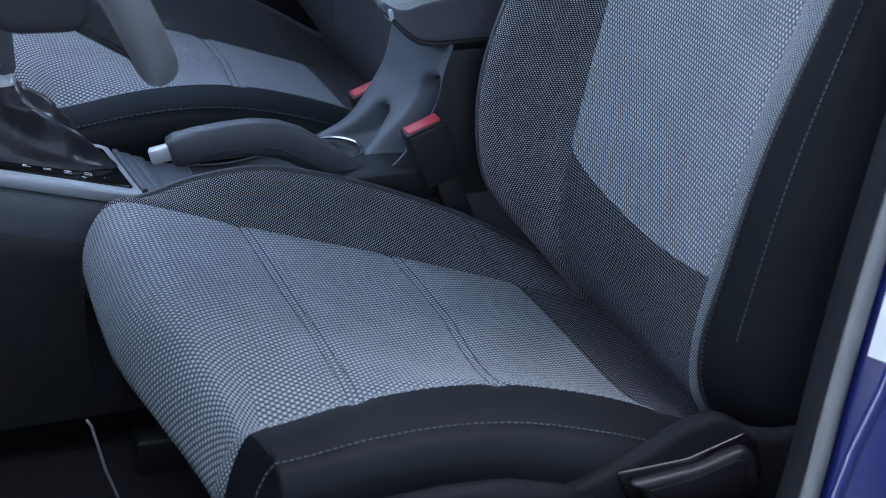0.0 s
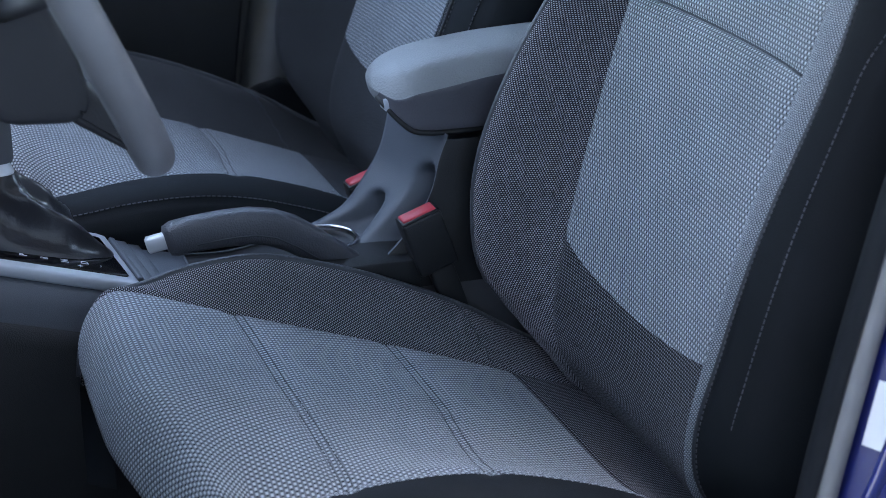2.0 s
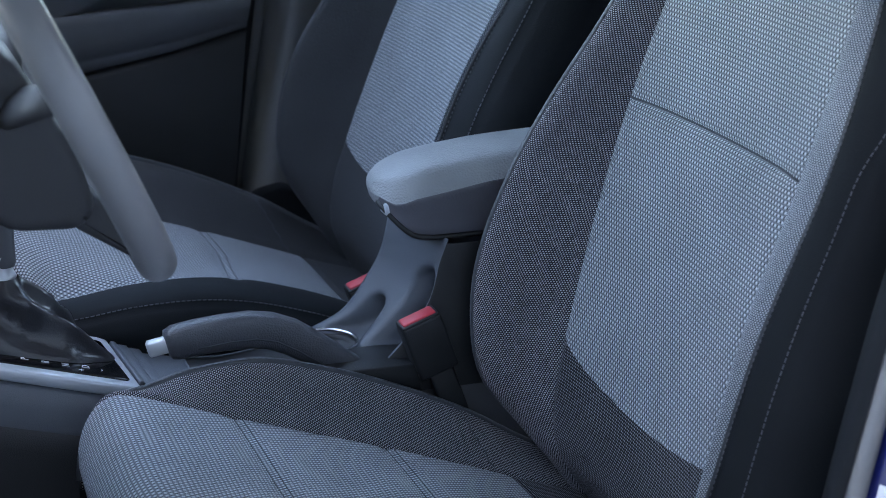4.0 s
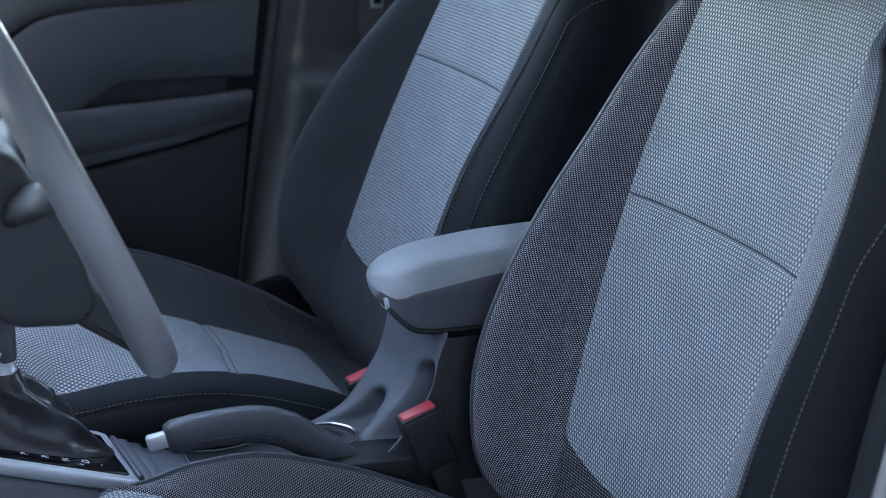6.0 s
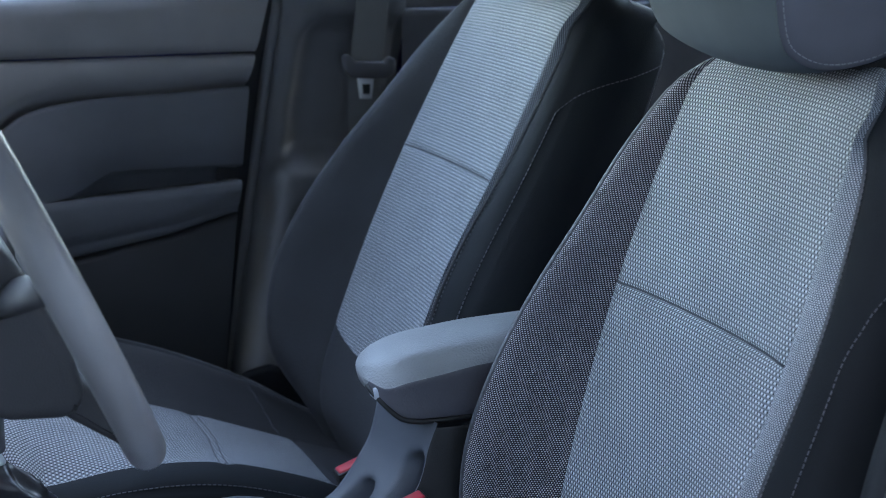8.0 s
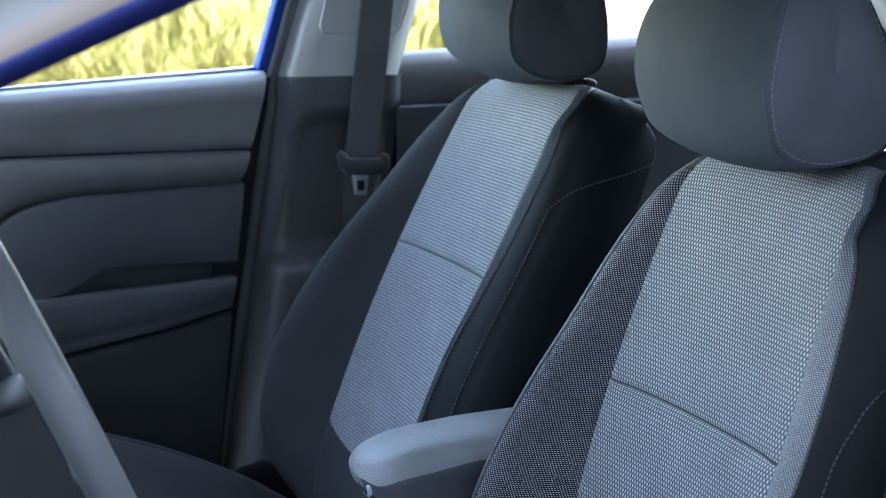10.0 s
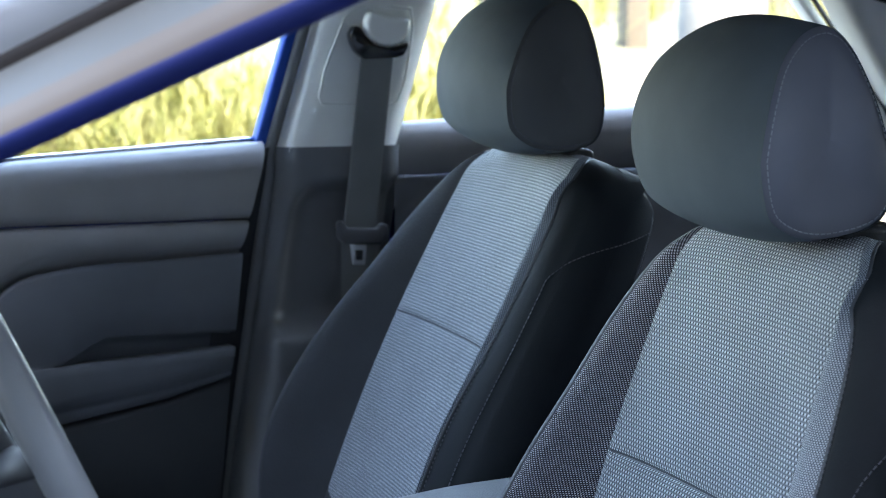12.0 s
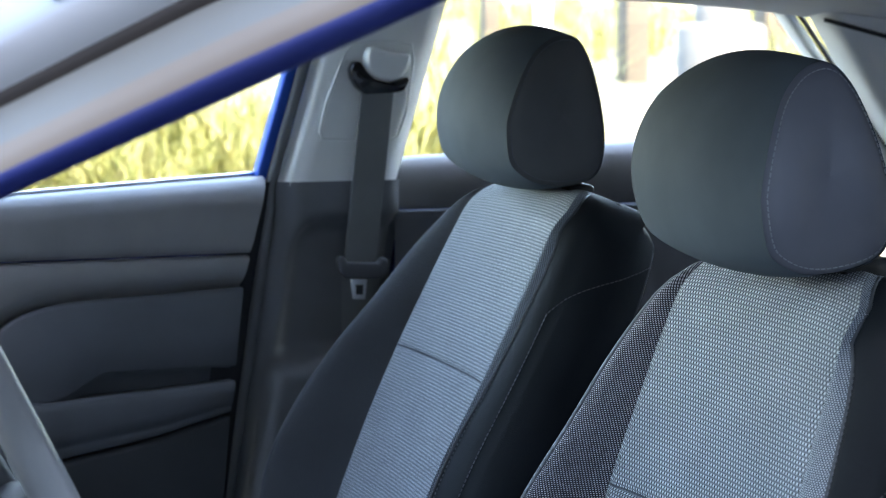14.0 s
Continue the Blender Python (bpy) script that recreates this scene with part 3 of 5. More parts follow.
def build_headrest(seat, side_skin):
    """A wrapped front pad, two flat side panels and two posts."""
    # outline seen from the side: (x, z), front foot first, over the top, to the rear foot
    side = [(0.838, 1.080), (0.812, 1.097), (0.796, 1.132), (0.790, 1.170), (0.795, 1.208), (0.812, 1.246), (0.840, 1.273), (0.869, 1.286), (0.894, 1.283), (0.912, 1.264), (0.927, 1.230), (0.942, 1.188), (0.955, 1.145), (0.957, 1.102), (0.940, 1.081), (0.90, 1.071), (0.868, 1.071)]
    n = len(side)
    # smooth closed outline
    fine = []
    for k in range(n):
        p0, p1, p2, p3 = (Vector((*side[(k + o) % n], 0)) for o in (-1, 0, 1, 2))
        for q in range(4):
            t = q / 4
            fine.append(0.5 * ((2 * p1) + (p2 - p0) * t + (2 * p0 - 5 * p1 + 4 * p2 - p3) * t * t + (3 * p1 - p0 - 3 * p2 + p3) * t ** 3))
    mid = Vector((0.872, 1.178, 0))
    half = 0.132
    rows = []
    for k in range(-14, 15):
        u = k / 14
        out = []
        for p in fine:
            d = p - mid
            s = (1 - 0.10 * abs(u) ** 2.2)
            front = max(0.0, -d.x / 0.085)
            s2 = s - 0.13 * front * abs(u) ** 2
            lag = (0.021 if u < 0 else 0.004) * abs(u) ** 3 * max(0.0, (p.y - 1.15) / 0.13)
            out.append(Vector((mid.x + d.x * s2 + lag * (1 - max(0.0, d.x / 0.085) * 0.8), half * u * (1 - 0.34 * max(0.0, (p.y - 1.165) / 0.122) ** 2 - 0.10 * max(0.0, (1.165 - p.y) / 0.083) ** 2), mid.y + d.y * s)))
        rows.append(out)
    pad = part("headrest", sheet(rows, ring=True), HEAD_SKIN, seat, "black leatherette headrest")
    for sgn in (1, -1):
        edge = rows[-1] if sgn > 0 else rows[0]
        caps = []
        c = sum(edge, Vector()) / len(edge)
        for k in range(9):
            t = k / 8
            caps.append([c + (p - c) * (1 - t) + Vector((0, sgn * (0.013 * math.sin(math.pi / 2 * min(1, t * 1.6)) - 0.004 * math.exp(-(t / 0.04) ** 2) + 0.0), 0)) for p in edge])
        if sgn < 0:
            caps = [list(reversed(r)) for r in caps]
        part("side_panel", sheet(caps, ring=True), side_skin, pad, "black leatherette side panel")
        stitches([c + (p - c) * 0.935 + Vector((0, sgn * 0.0042, 0)) for p in edge + edge[:1]], pad, thread=THREAD_PALE if side_skin is HEAD_LIT else THREAD)
        part("post", tube([(0.935, sgn * 0.075, 1.12), (0.945, sgn * 0.075, 1.05)], 0.006, 12), GLOSS_BLACK, pad, "black headrest post")
        part("post_sleeve", box(0.925, 0.985 if side_skin is HEAD_LIT else 0.962, sgn * 0.075 - 0.020, sgn * 0.075 + 0.020, 1.052, 1.090 if side_skin is HEAD_LIT else 1.088, 0.008), PLASTIC_DARK, pad, "black plastic post sleeve")
    return pad


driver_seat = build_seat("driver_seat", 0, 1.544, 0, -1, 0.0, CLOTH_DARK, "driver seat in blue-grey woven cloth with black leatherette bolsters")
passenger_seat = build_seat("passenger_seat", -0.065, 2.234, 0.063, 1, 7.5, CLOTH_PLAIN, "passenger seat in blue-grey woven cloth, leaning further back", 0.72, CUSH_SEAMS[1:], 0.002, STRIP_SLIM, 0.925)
part("slide_bar", tube([(0.186, 0.056, 0.386), (0.190, 0.056, 0.379), (0.200, 0.056, 0.329), (0.216, 0.056, 0.274), (0.27, 0.056, 0.26)], 0.0016, 8), STEEL, driver_seat, "thin bright slide bar")

def steps(a, b, n):
    return [a + (b - a) * k / n for k in range(n + 1)]


# ---- ground and garden ----
def ground_material():
    m, nodes, links, bsdf = material("ground")
    place = nodes.new("ShaderNodeTexCoord")
    split = nodes.new("ShaderNodeSeparateXYZ")
    links.new(place.outputs["Object"], split.inputs["Vector"])
    big, small = nodes.new("ShaderNodeTexNoise"), nodes.new("ShaderNodeTexNoise")
    big.inputs["Scale"].default_value, small.inputs["Scale"].default_value = 1.2, 60
    for n in (big, small):
        links.new(place.outputs["Object"], n.inputs["Vector"])
    grit = nodes.new("ShaderNodeMix")
    grit.data_type = "RGBA"
    grit.inputs["A"].default_value, grit.inputs["B"].default_value = (0.040, 0.040, 0.039, 1), (0.062, 0.061, 0.059, 1)
    links.new(small.outputs["Fac"], grit.inputs["Factor"])
    soil = nodes.new("ShaderNodeMix")
    soil.data_type = "RGBA"
    soil.inputs["A"].default_value, soil.inputs["B"].default_value = (0.038, 0.039, 0.017, 1), (0.062, 0.055, 0.036, 1)
    links.new(big.outputs["Fac"], soil.inputs["Factor"])
    edge = nodes.new("ShaderNodeMath")
    edge.operation = "GREATER_THAN"
    edge.inputs[1].default_value = 4.2
    links.new(split.outputs["Y"], edge.inputs[0])
    mix = nodes.new("ShaderNodeMix")
    mix.data_type = "RGBA"
    links.new(edge.outputs[0], mix.inputs["Factor"])
    links.new(grit.outputs["Result"], mix.inputs["A"])
    links.new(soil.outputs["Result"], mix.inputs["B"])
    links.new(mix.outputs["Result"], bsdf.inputs["Base Color"])
    bsdf.inputs["Roughness"].default_value = 0.9
    return m


def ground_z(x, y):
    return curve_at([(4.2, 0.0), (5.0, 0.15), (7.0, 0.75), (10.0, 1.15), (20.0, 1.9), (60.0, 3.0)], y) if y > 4.2 else 0.0


gx = [-400, -150, -60, -30] + steps(-15, 20, 35) + [30, 60, 150, 400]
gy = [-400, -150, -50, -15, -5, 0, 4.2] + steps(4.6, 12, 18) + [16, 24, 40, 60, 150, 400]
tagged(part("ground", sheet([[Vector((x, y, ground_z(x, y) + (0.05 * noise.noise((x * 0.7, y * 0.7, 0)) if 4.5 < y < 30 else 0))) for x in gx] for y in gy]), ground_material()), "grey asphalt with dry pale soil beyond", "ground", kind="structure")


# Unseen wall added behind the camera to block sun and low sky.
SHADE = plain("shade_wall_grey", (0.092, 0.095, 0.100), 0.9, grain=0.4, size=60, blotch=1.5)
tagged(part("wall_behind", box(-25.0, 25.0, -2.0, -1.5, 0, 9.2, 0.0), SHADE, smooth=False), "added unseen dark wall that shades the parked car", "wall", kind="structure")


def grass_material():
    m, nodes, links, bsdf = material("grass_blades")
    info = nodes.new("ShaderNodeNewGeometry")
    ramp = nodes.new("ShaderNodeValToRGB")
    ramp.color_ramp.elements[0].color, ramp.color_ramp.elements[1].color = (0.074, 0.090, 0.014, 1), (0.26, 0.225, 0.095, 1)
    mid = ramp.color_ramp.elements.new(0.55)
    mid.color = (0.135, 0.140, 0.026, 1)
    links.new(info.outputs["Random Per Island"], ramp.inputs["Fac"])
    links.new(ramp.outputs["Color"], bsdf.inputs["Base Color"])
    bsdf.inputs["Roughness"].default_value = 0.6
    return m


rng = random.Random(4)
verts, faces = [], []
for k in range(510):
    cx, cy = (rng.uniform(-0.5, 3.6), rng.uniform(6.0, 8.2)) if k < 330 else (rng.uniform(1.0, 11.0), rng.uniform(9.6, 16.0))
    way = cx / cy
    if k < 330 and (way > 0.44 or cy > 7.75 + 1.6 * noise.noise((cx * 0.9, 3.0, 0.0)) or noise.noise((cx * 1.6, cy * 1.6, 5.0)) < -0.32):
        continue
    if k >= 330 and (way < 0.33 or (0.43 < way < 0.56 and rng.random() < 0.45)):
        continue
    tall = rng.uniform(0.30, 0.62)
    for j in range(110):
        a, lean = rng.uniform(0, 6.283), rng.uniform(0.25, 1.1)
        h = tall * rng.uniform(0.6, 1.15)
        bx, by = cx + rng.gauss(0, 0.07), cy + rng.gauss(0, 0.07)
        bz = ground_z(bx, by) - 0.02
        w = rng.uniform(0.002, 0.0045)
        sx, sy = -math.sin(a) * w, math.cos(a) * w
        first = len(verts)
        for t, wide in ((0, 1.0), (0.4, 0.9), (0.75, 0.6), (1.0, 0.1)):
            r = lean * h * t * t
            x, y, z = bx + math.cos(a) * r, by + math.sin(a) * r, bz + h * (t - 0.25 * lean * t * t)
            verts += [(x - sx * wide, y - sy * wide, z), (x + sx * wide, y + sy * wide, z)]
        faces += [(first + 2 * i, first + 2 * i + 1, first + 2 * i + 3, first + 2 * i + 2) for i in range(3)]
data = bpy.data.meshes.new("ornamental_grass")
data.from_pydata(verts, [], faces)
data.materials.append(grass_material())
tagged(new("ornamental_grass", data), "tufts of sunlit yellow-green ornamental grass", "grass", kind="stuff")

STONE = plain("pale_stone", (0.075, 0.075, 0.076), 0.9, grain=0.4, size=80, blotch=3)
TIMBER = plain("weathered_timber", (0.055, 0.045, 0.036), 0.85, grain=0.5, size=60, blotch=4)


def round_block(r, z0, z1, lip=0.03):
    rows = [[Vector((a * math.cos(2 * math.pi * k / 32), a * math.sin(2 * math.pi * k / 32), z)) for k in range(32)] for a, z in ((r, z0), (r, z1 - lip), (r - lip * 0.3, z1 - lip * 0.3), (r - lip, z1), (0.01, z1))]
    return sheet(rows, ring=True)


planter = thing("stone_bollard", 4.89, 9.0, ground_z(4.89, 9.0) - 0.05, "pale stone bollard with a smaller block on top", "bollard")
part("lower_block", round_block(0.245, 0.0, 0.46), STONE, planter, "pale stone drum")
part("upper_block", round_block(0.150, 0.455, 0.63), STONE, planter, "pale stone cap")
for x, y, tall, wide in ((4.78, 9.9, 1.6, 0.075), (5.72, 9.9, 1.6, 0.080), (4.05, 10.4, 1.4, 0.05)):
    tagged(part("timber_post", box(-wide, wide, -wide, wide, 0, tall, 0.01), TIMBER), "weathered timber post in the garden", "post", "garden posts").location = (x, y, ground_z(x, y) - 0.05)
pole = tagged(part("white_pole", round_block(0.048, 0, 2.6, 0.01), LABEL), "white painted pole standing in the garden", "pole")
pole.location = (3.98, 9.4, ground_z(3.98, 9.4) - 0.05)


# ---- car body ----
body = thing("car_body", 0.5, 1.9, 0.0, "blue sedan body with roof, pillars and windscreen, driver door open", "car", kind="structure")


def bpart(name, bm, mat, label="", smooth=True):
    """A part of the body, given in the place's own coordinates."""
    bmesh.ops.translate(bm, verts=bm.verts, vec=-Vector(body.location))
    return part(name, bm, mat, body, label, smooth)


def loft(profile, xs, ring=False, caps=False):
    """Rows of a profile (a function of x giving points (y, z)) along x."""
    return sheet([[Vector((x, y, z)) for y, z in profile(x)] for x in xs], ring=ring, caps=caps)


bpart("floor_pan", box(-0.60, 1.95, 1.22, 2.60, 0.20, 0.24, 0.01), CARPET, "black carpeted floor")
bpart("rear_bulkhead", box(1.93, 1.99, 1.24, 2.58, 0.22, 0.98, 0.02), CARPET)
bpart("tunnel", box(-0.55, 1.3, 1.82, 1.96, 0.23, 0.36, 0.04, 3), CARPET)
bpart("dashboard", prism([(-0.62, 0.24), (-0.30, 0.30), (-0.16, 0.50), (-0.10, 0.62), (-0.09, 0.82), (-0.14, 0.95), (-0.30, 0.99), (-0.75, 0.98), (-0.75, 0.24)], 1.24, 2.58, "y", 0.02), PLASTIC, "dark plastic dashboard")


def roof_z(x, y):
    across = (y - 1.91) / 0.66
    return 1.405 + 0.035 * (1 - across * across) - 0.10 * max(0.0, (x - 1.1) / 0.9) ** 2 - 0.030 * max(0.0, (0.65 - x) / 0.35) ** 2


xs, ys = steps(0.17, 1.74, 28), steps(1.25, 2.57, 16)
rows = [[Vector((x, y, roof_z(x, y))) for y in ys] for x in xs] 
under = [[Vector((x, y, roof_z(x, y) - 0.03)) for y in reversed(ys)] for x in xs]
bpart("roof", sheet([a + b for a, b in zip(rows, under)], ring=True, caps=True), PAINT, "blue painted roof")
head = [[Vector((x, y, roof_z(x, y) - 0.036)) for y in ys] for x in xs]
bpart("headliner", sheet([list(reversed(r)) for r in head]), HEADLINER, "pale grey headliner")


# driver side pillar and windscreen, the pillar drawn along its lower edge
def a_line(x):
    return 1.197 + (x - 0.116) * 0.4196 - 0.06 * max(0.0, x - 0.42) ** 1 * 3 if x < 0.55 else 1.197 + 0.434 * 0.4196 - 0.0234


def pillar(outline, xs, y_at):
    """The outline along the pillar; its bands draw together towards the foot."""
    slim = lambda x, dy: 1 - 1.2 * min(0.3, max(0.0, 0.27 - x)) * max(0.0, min(1.0, 1 - (dy - 0.125) / 0.08))
    return sheet([[Vector((x, y_at(x) + dy, a_line(x) + dz * slim(x, dy))) for dy, dz in outline] for x in xs])


def rail_y(x):
    return 1.10 + 0.10 * max(0.0, x - 0.1) ** 1.0


xs = steps(-0.7, 0.62, 44)
skin = [(0.045, 0.004), (0.030, -0.002), (0.010, -0.004), (0.0, 0.0), (-0.004, 0.006), (-0.004, 0.013), (-0.001, 0.0175)]
cap = [(-0.001, 0.0175), (0.004, 0.0225), (0.014, 0.028), (0.030, 0.034), (0.050, 0.040), (0.072, 0.046), (0.095, 0.051), (0.112, 0.0545)]
bpart("a_pillar", pillar(skin, xs, rail_y), SHADED_PAINT, "blue painted windscreen pillar")
bpart("pillar_cover", pillar(cap[:4], xs, rail_y), PILLAR_SHEEN_LOW, "outer pillar band with a beige reflection put into its colour")
bpart("pillar_top", pillar(cap[3:], xs, rail_y), PILLAR_SHEEN_HIGH, "outer pillar band with a grey sky reflection put into its colour")
bpart("screen_moulding", pillar([(0.108, 0.0525), (0.110, 0.0600), (0.115, 0.0645), (0.122, 0.0655), (0.129, 0.059)], xs, rail_y), SCREEN_SEAL, "black windscreen moulding")
bpart("pillar_trim", pillar([(0.045, 0.004), (0.075, 0.002), (0.085, 0.020), (0.090, 0.046), (0.126, 0.056)], xs, rail_y), TRIM_LIGHT, "light grey pillar trim")
screen = [[Vector((x - 0.25 * (1 - ((y - 1.91) / 0.75) ** 2) , y, a_line(x) + 0.058 + 0.055 * (1 - ((y - 1.91) / 0.70) ** 2))) for y in steps(rail_y(x) + 0.122, 3.82 - rail_y(x) - 0.122, 14)] for x in steps(-0.7, 0.42, 16)]
bpart("windscreen", sheet(screen), DIMMING_GLASS, "windscreen glass tinted to cut the daylight in the cabin")
bpart("windscreen_header", sheet([[p + Vector((0, 0, 0.004)) for p in screen[-1]], [Vector((p.x + 0.07, p.y, roof_z(p.x + 0.07, p.y) + 0.003)) for p in screen[-1]]]), PAINT, "blue painted roof edge above the windscreen")
bpart("screen_border", pillar([(0.121, 0.0650), (0.128, 0.100), (0.15, 0.110), (0.19, 0.121), (0.25, 0.134), (0.40, 0.178)], xs, rail_y), SCREEN_SHEEN, "added grey strip painted as sky reflected by the windscreen")

# driver side: sill, centre pillar, quarter
bpart("sill", prism([(1.10, 0.22), (1.235, 0.22), (1.235, 0.40), (1.20, 0.425), (1.12, 0.415), (1.085, 0.36)], -0.5, 0.74, "x", 0.01), PLASTIC_DARK, "black plastic door sill cover")


def lean(z):
    return curve_at([(0.2, 0.665), (0.45, 0.722), (0.54, 0.737), (0.68, 0.765), (0.82, 0.800), (1.0, 0.87), (1.4, 1.03)], z)


def post(offsets, zs=steps(0.22, 1.37, 40), y=1.16):
    inward = lambda z: 0.10 * max(0.0, z - 0.85) / 0.5
    return sheet([[Vector((lean(z) + dx, y + dy + inward(z), z)) for dx, dy in offsets] for z in zs])


bpart("centre_pillar_trim", post([(0.12, 0.115), (0.070, 0.10), (0.034, 0.08), (0.012, 0.058), (-0.001, 0.036), (-0.009, 0.018), (-0.010, 0.008), (-0.008, 0.002)]), NEAR_TRIM, "dark plastic centre pillar trim")
bpart("door_seal", post([(-0.0065, 0.006), (-0.0055, -0.003), (-0.001, -0.0075), (0.005, -0.0075), (0.0095, -0.003), (0.010, 0.005)]), SEAL_GREY, "grey door opening seal")
bpart("centre_pillar", post([(0.009, 0.003), (0.013, -0.003), (0.023, -0.024), (0.034, -0.050), (0.038, -0.066), (0.052, -0.078), (0.075, -0.085), (0.12, -0.090)]), PAINT, "blue painted centre pillar")
bpart("near_rear_door", post([(0.12, -0.090), (0.30, -0.095)], steps(0.22, 0.95, 12)), PAINT, "blue painted rear door panel")
# Unseen pane, added to dim light on the driver seat's outer side.
bpart("near_rear_window", sheet([[Vector((x, 1.10 + 0.10 * max(0.0, z - 0.85) / 0.5, z)) for x in (0.98, 1.40, 1.62 + 0.55 * (1.37 - z))] for z in (0.90, 1.12, 1.375)]), DIMMING_GLASS, "unseen rear side window, tinted to dim the seat's side", smooth=False)
bpart("body_side", prism([(0.98, 0.24), (1.9, 0.24), (1.9, 0.9), (1.0, 0.9)], 1.06, 1.10, "y", 0.01), PAINT, "blue rear side panel")
bpart("jamb_edge", tube([(0.620, 1.095, 0.28), (0.668, 1.098, 0.385), (0.709, 1.100, 0.485), (0.722, 1.100, 0.528), (0.743, 1.100, 0.577), (0.768, 1.098, 0.66), (0.80, 1.094, 0.78)], 0.006, 10), PAINT, "rolled blue jamb edge")
sticker = sheet([[Vector((lean(z) + a, 1.16 + b, z)) for a, b in ((0.0145, -0.0085), (0.0222, -0.0245), (0.0332, -0.0500))] for z in steps(0.579, 0.635, 6)])
bpart("pillar_label", sticker, LABEL, "white paper label on the blue pillar")

# passenger side pillar trims
def b_lean(z):
    return 0.690 + max(0.0, z - 1.085) * 0.30 + min(0.0, z - 1.05) * 0.16


def far_post(front, zs, offsets):
    return sheet([[Vector((front(z) + dx, y, z)) for dx, y in offsets(z)] for z in zs])


bpart("far_pillar_trim", far_post(b_lean, steps(1.086, 1.40, 24), lambda z: [(-0.006, 2.70), (0.002, 2.645), (0.012, 2.632), (0.04, 2.626), (0.10, 2.624), (0.155, 2.628), (0.182, 2.640), (0.190, 2.70)]), TRIM_LIGHT, "light grey upper centre pillar trim")


def soft_step(a, width):
    return 1 / (1 + math.exp(max(-40.0, min(40.0, -a / width))))


def low_far(z):
    """A level section of the lower centre pillar: a lip, a deep hollow behind the belt, and a block that stands out at its foot."""
    block = soft_step(0.816 - z, 0.004)
    out = [(-0.008, 2.70), (-0.007, 2.655)]
    for dx in steps(-0.005, 0.188, 26):
        rim = soft_step(dx - 0.012, 0.004)
        inside = soft_step(dx - 0.027 - 0.02 * soft_step(z - 1.018, 0.008), 0.005) * soft_step(1.030 - z, 0.006) * soft_step(z - 0.829, 0.006)
        out.append((dx, 2.640 - 0.016 * rim + 0.030 * inside - 0.034 * block * rim + 0.015 * max(0.0, (dx - 0.165) / 0.023) ** 2))
    return out + [(0.196, 2.66), (0.20, 2.70)]


bpart("far_pillar_lower", far_post(b_lean, steps(0.30, 1.0925, 150), low_far), PILLAR_LOW, "dark plastic lower centre pillar trim with a hollow")
bpart("far_door_seal", tube([(b_lean(z) - 0.014, 2.652, z) for z in steps(0.35, 1.40, 30)], 0.0095, 10), SEAL_GREY, "grey door opening seal")
bpart("far_pillar_outer", box(0.68, 0.93, 2.705, 2.745, 0.25, 1.085, 0.004), PAINT, "blue painted far centre pillar")
bpart("far_sill", box(-0.5, 1.6, 2.55, 2.68, 0.22, 0.36, 0.015), PLASTIC_DARK)
bpart("far_roof_rail", prism([(2.52, 1.392), (2.60, 1.375), (2.66, 1.372), (2.66, 1.40), (2.55, 1.43)], 0.40, 1.62, "x", 0.006), TRIM_LIGHT, "light grey roof rail trim")
far_a = sheet([[Vector((x, 2.70 - 0.10 * max(0.0, x - 0.1) + dy, a_line(x) + 0.03 + dz)) for dy, dz in ((0.0, 0.0), (-0.05, -0.004), (-0.06, 0.02), (-0.04, 0.05), (0.0, 0.055), (-0.05, 0.060), (-0.135, 0.052))] for x in steps(-0.7, 0.5, 20)])
bpart("far_a_pillar", far_a, TRIM_LIGHT, "light grey far windscreen pillar trim")
# rear window frame with its seal, the rear pillar and the shelf
def quarter_x(z):
    return 1.545 + 0.80 * (1.350 - z)


bpart("rear_window_frame", sheet([[Vector((quarter_x(z) + dx, 2.592 + dy, z)) for dx, dy in ((-0.024, 0.03), (-0.024, 0.006), (-0.020, 0.0), (-0.004, -0.002), (-0.001, 0.004), (-0.001, 0.03))] for z in steps(0.98, 1.372, 14)]), TRIM_LIGHT, "light grey rear window frame")
bpart("rear_door_seal", tube([(quarter_x(z) + 0.004, 2.590, z) for z in steps(0.98, 1.350, 12)] + [(1.530, 2.588, 1.362), (1.49, 2.586, 1.370), (1.40, 2.586, 1.377), (1.1, 2.586, 1.382)], 0.0045, 8), RUBBER, "black rear door opening seal")
bpart("headliner_seam", tube([(1.545, 2.505, 1.3385), (1.60, 2.500, 1.325), (1.66, 2.495, 1.3105), (1.74, 2.48, 1.29)], 0.0035, 8), RUBBER, "dark joint between headliner and pillar")
bpart("rear_pillar", sheet([[Vector((quarter_x(z) + 0.010 + dx, 2.590 - 0.10 * max(0.0, z - 1.0) / 0.4 + dy, z)) for dx, dy in ((-0.012, 0.05), (-0.006, 0.008), (0.006, -0.004), (0.03, -0.008), (0.20, -0.03), (0.50, -0.10))] for z in steps(0.95, 1.40, 12)]), TRIM_LIGHT, "light grey rear pillar trim")
bpart("rear_shelf", box(1.62, 2.2, 1.25, 2.58, 1.00, 1.03, 0.01), PLASTIC_DARK, "dark rear parcel shelf")
outline = [(0.752, 1.156), (0.747, 1.168), (0.757, 1.21), (0.788, 1.286), (0.801, 1.299), (0.85, 1.304), (0.893, 1.300), (0.897, 1.273), (0.886, 1.196), (0.872, 1.160), (0.862, 1.155), (0.80, 1.154)]
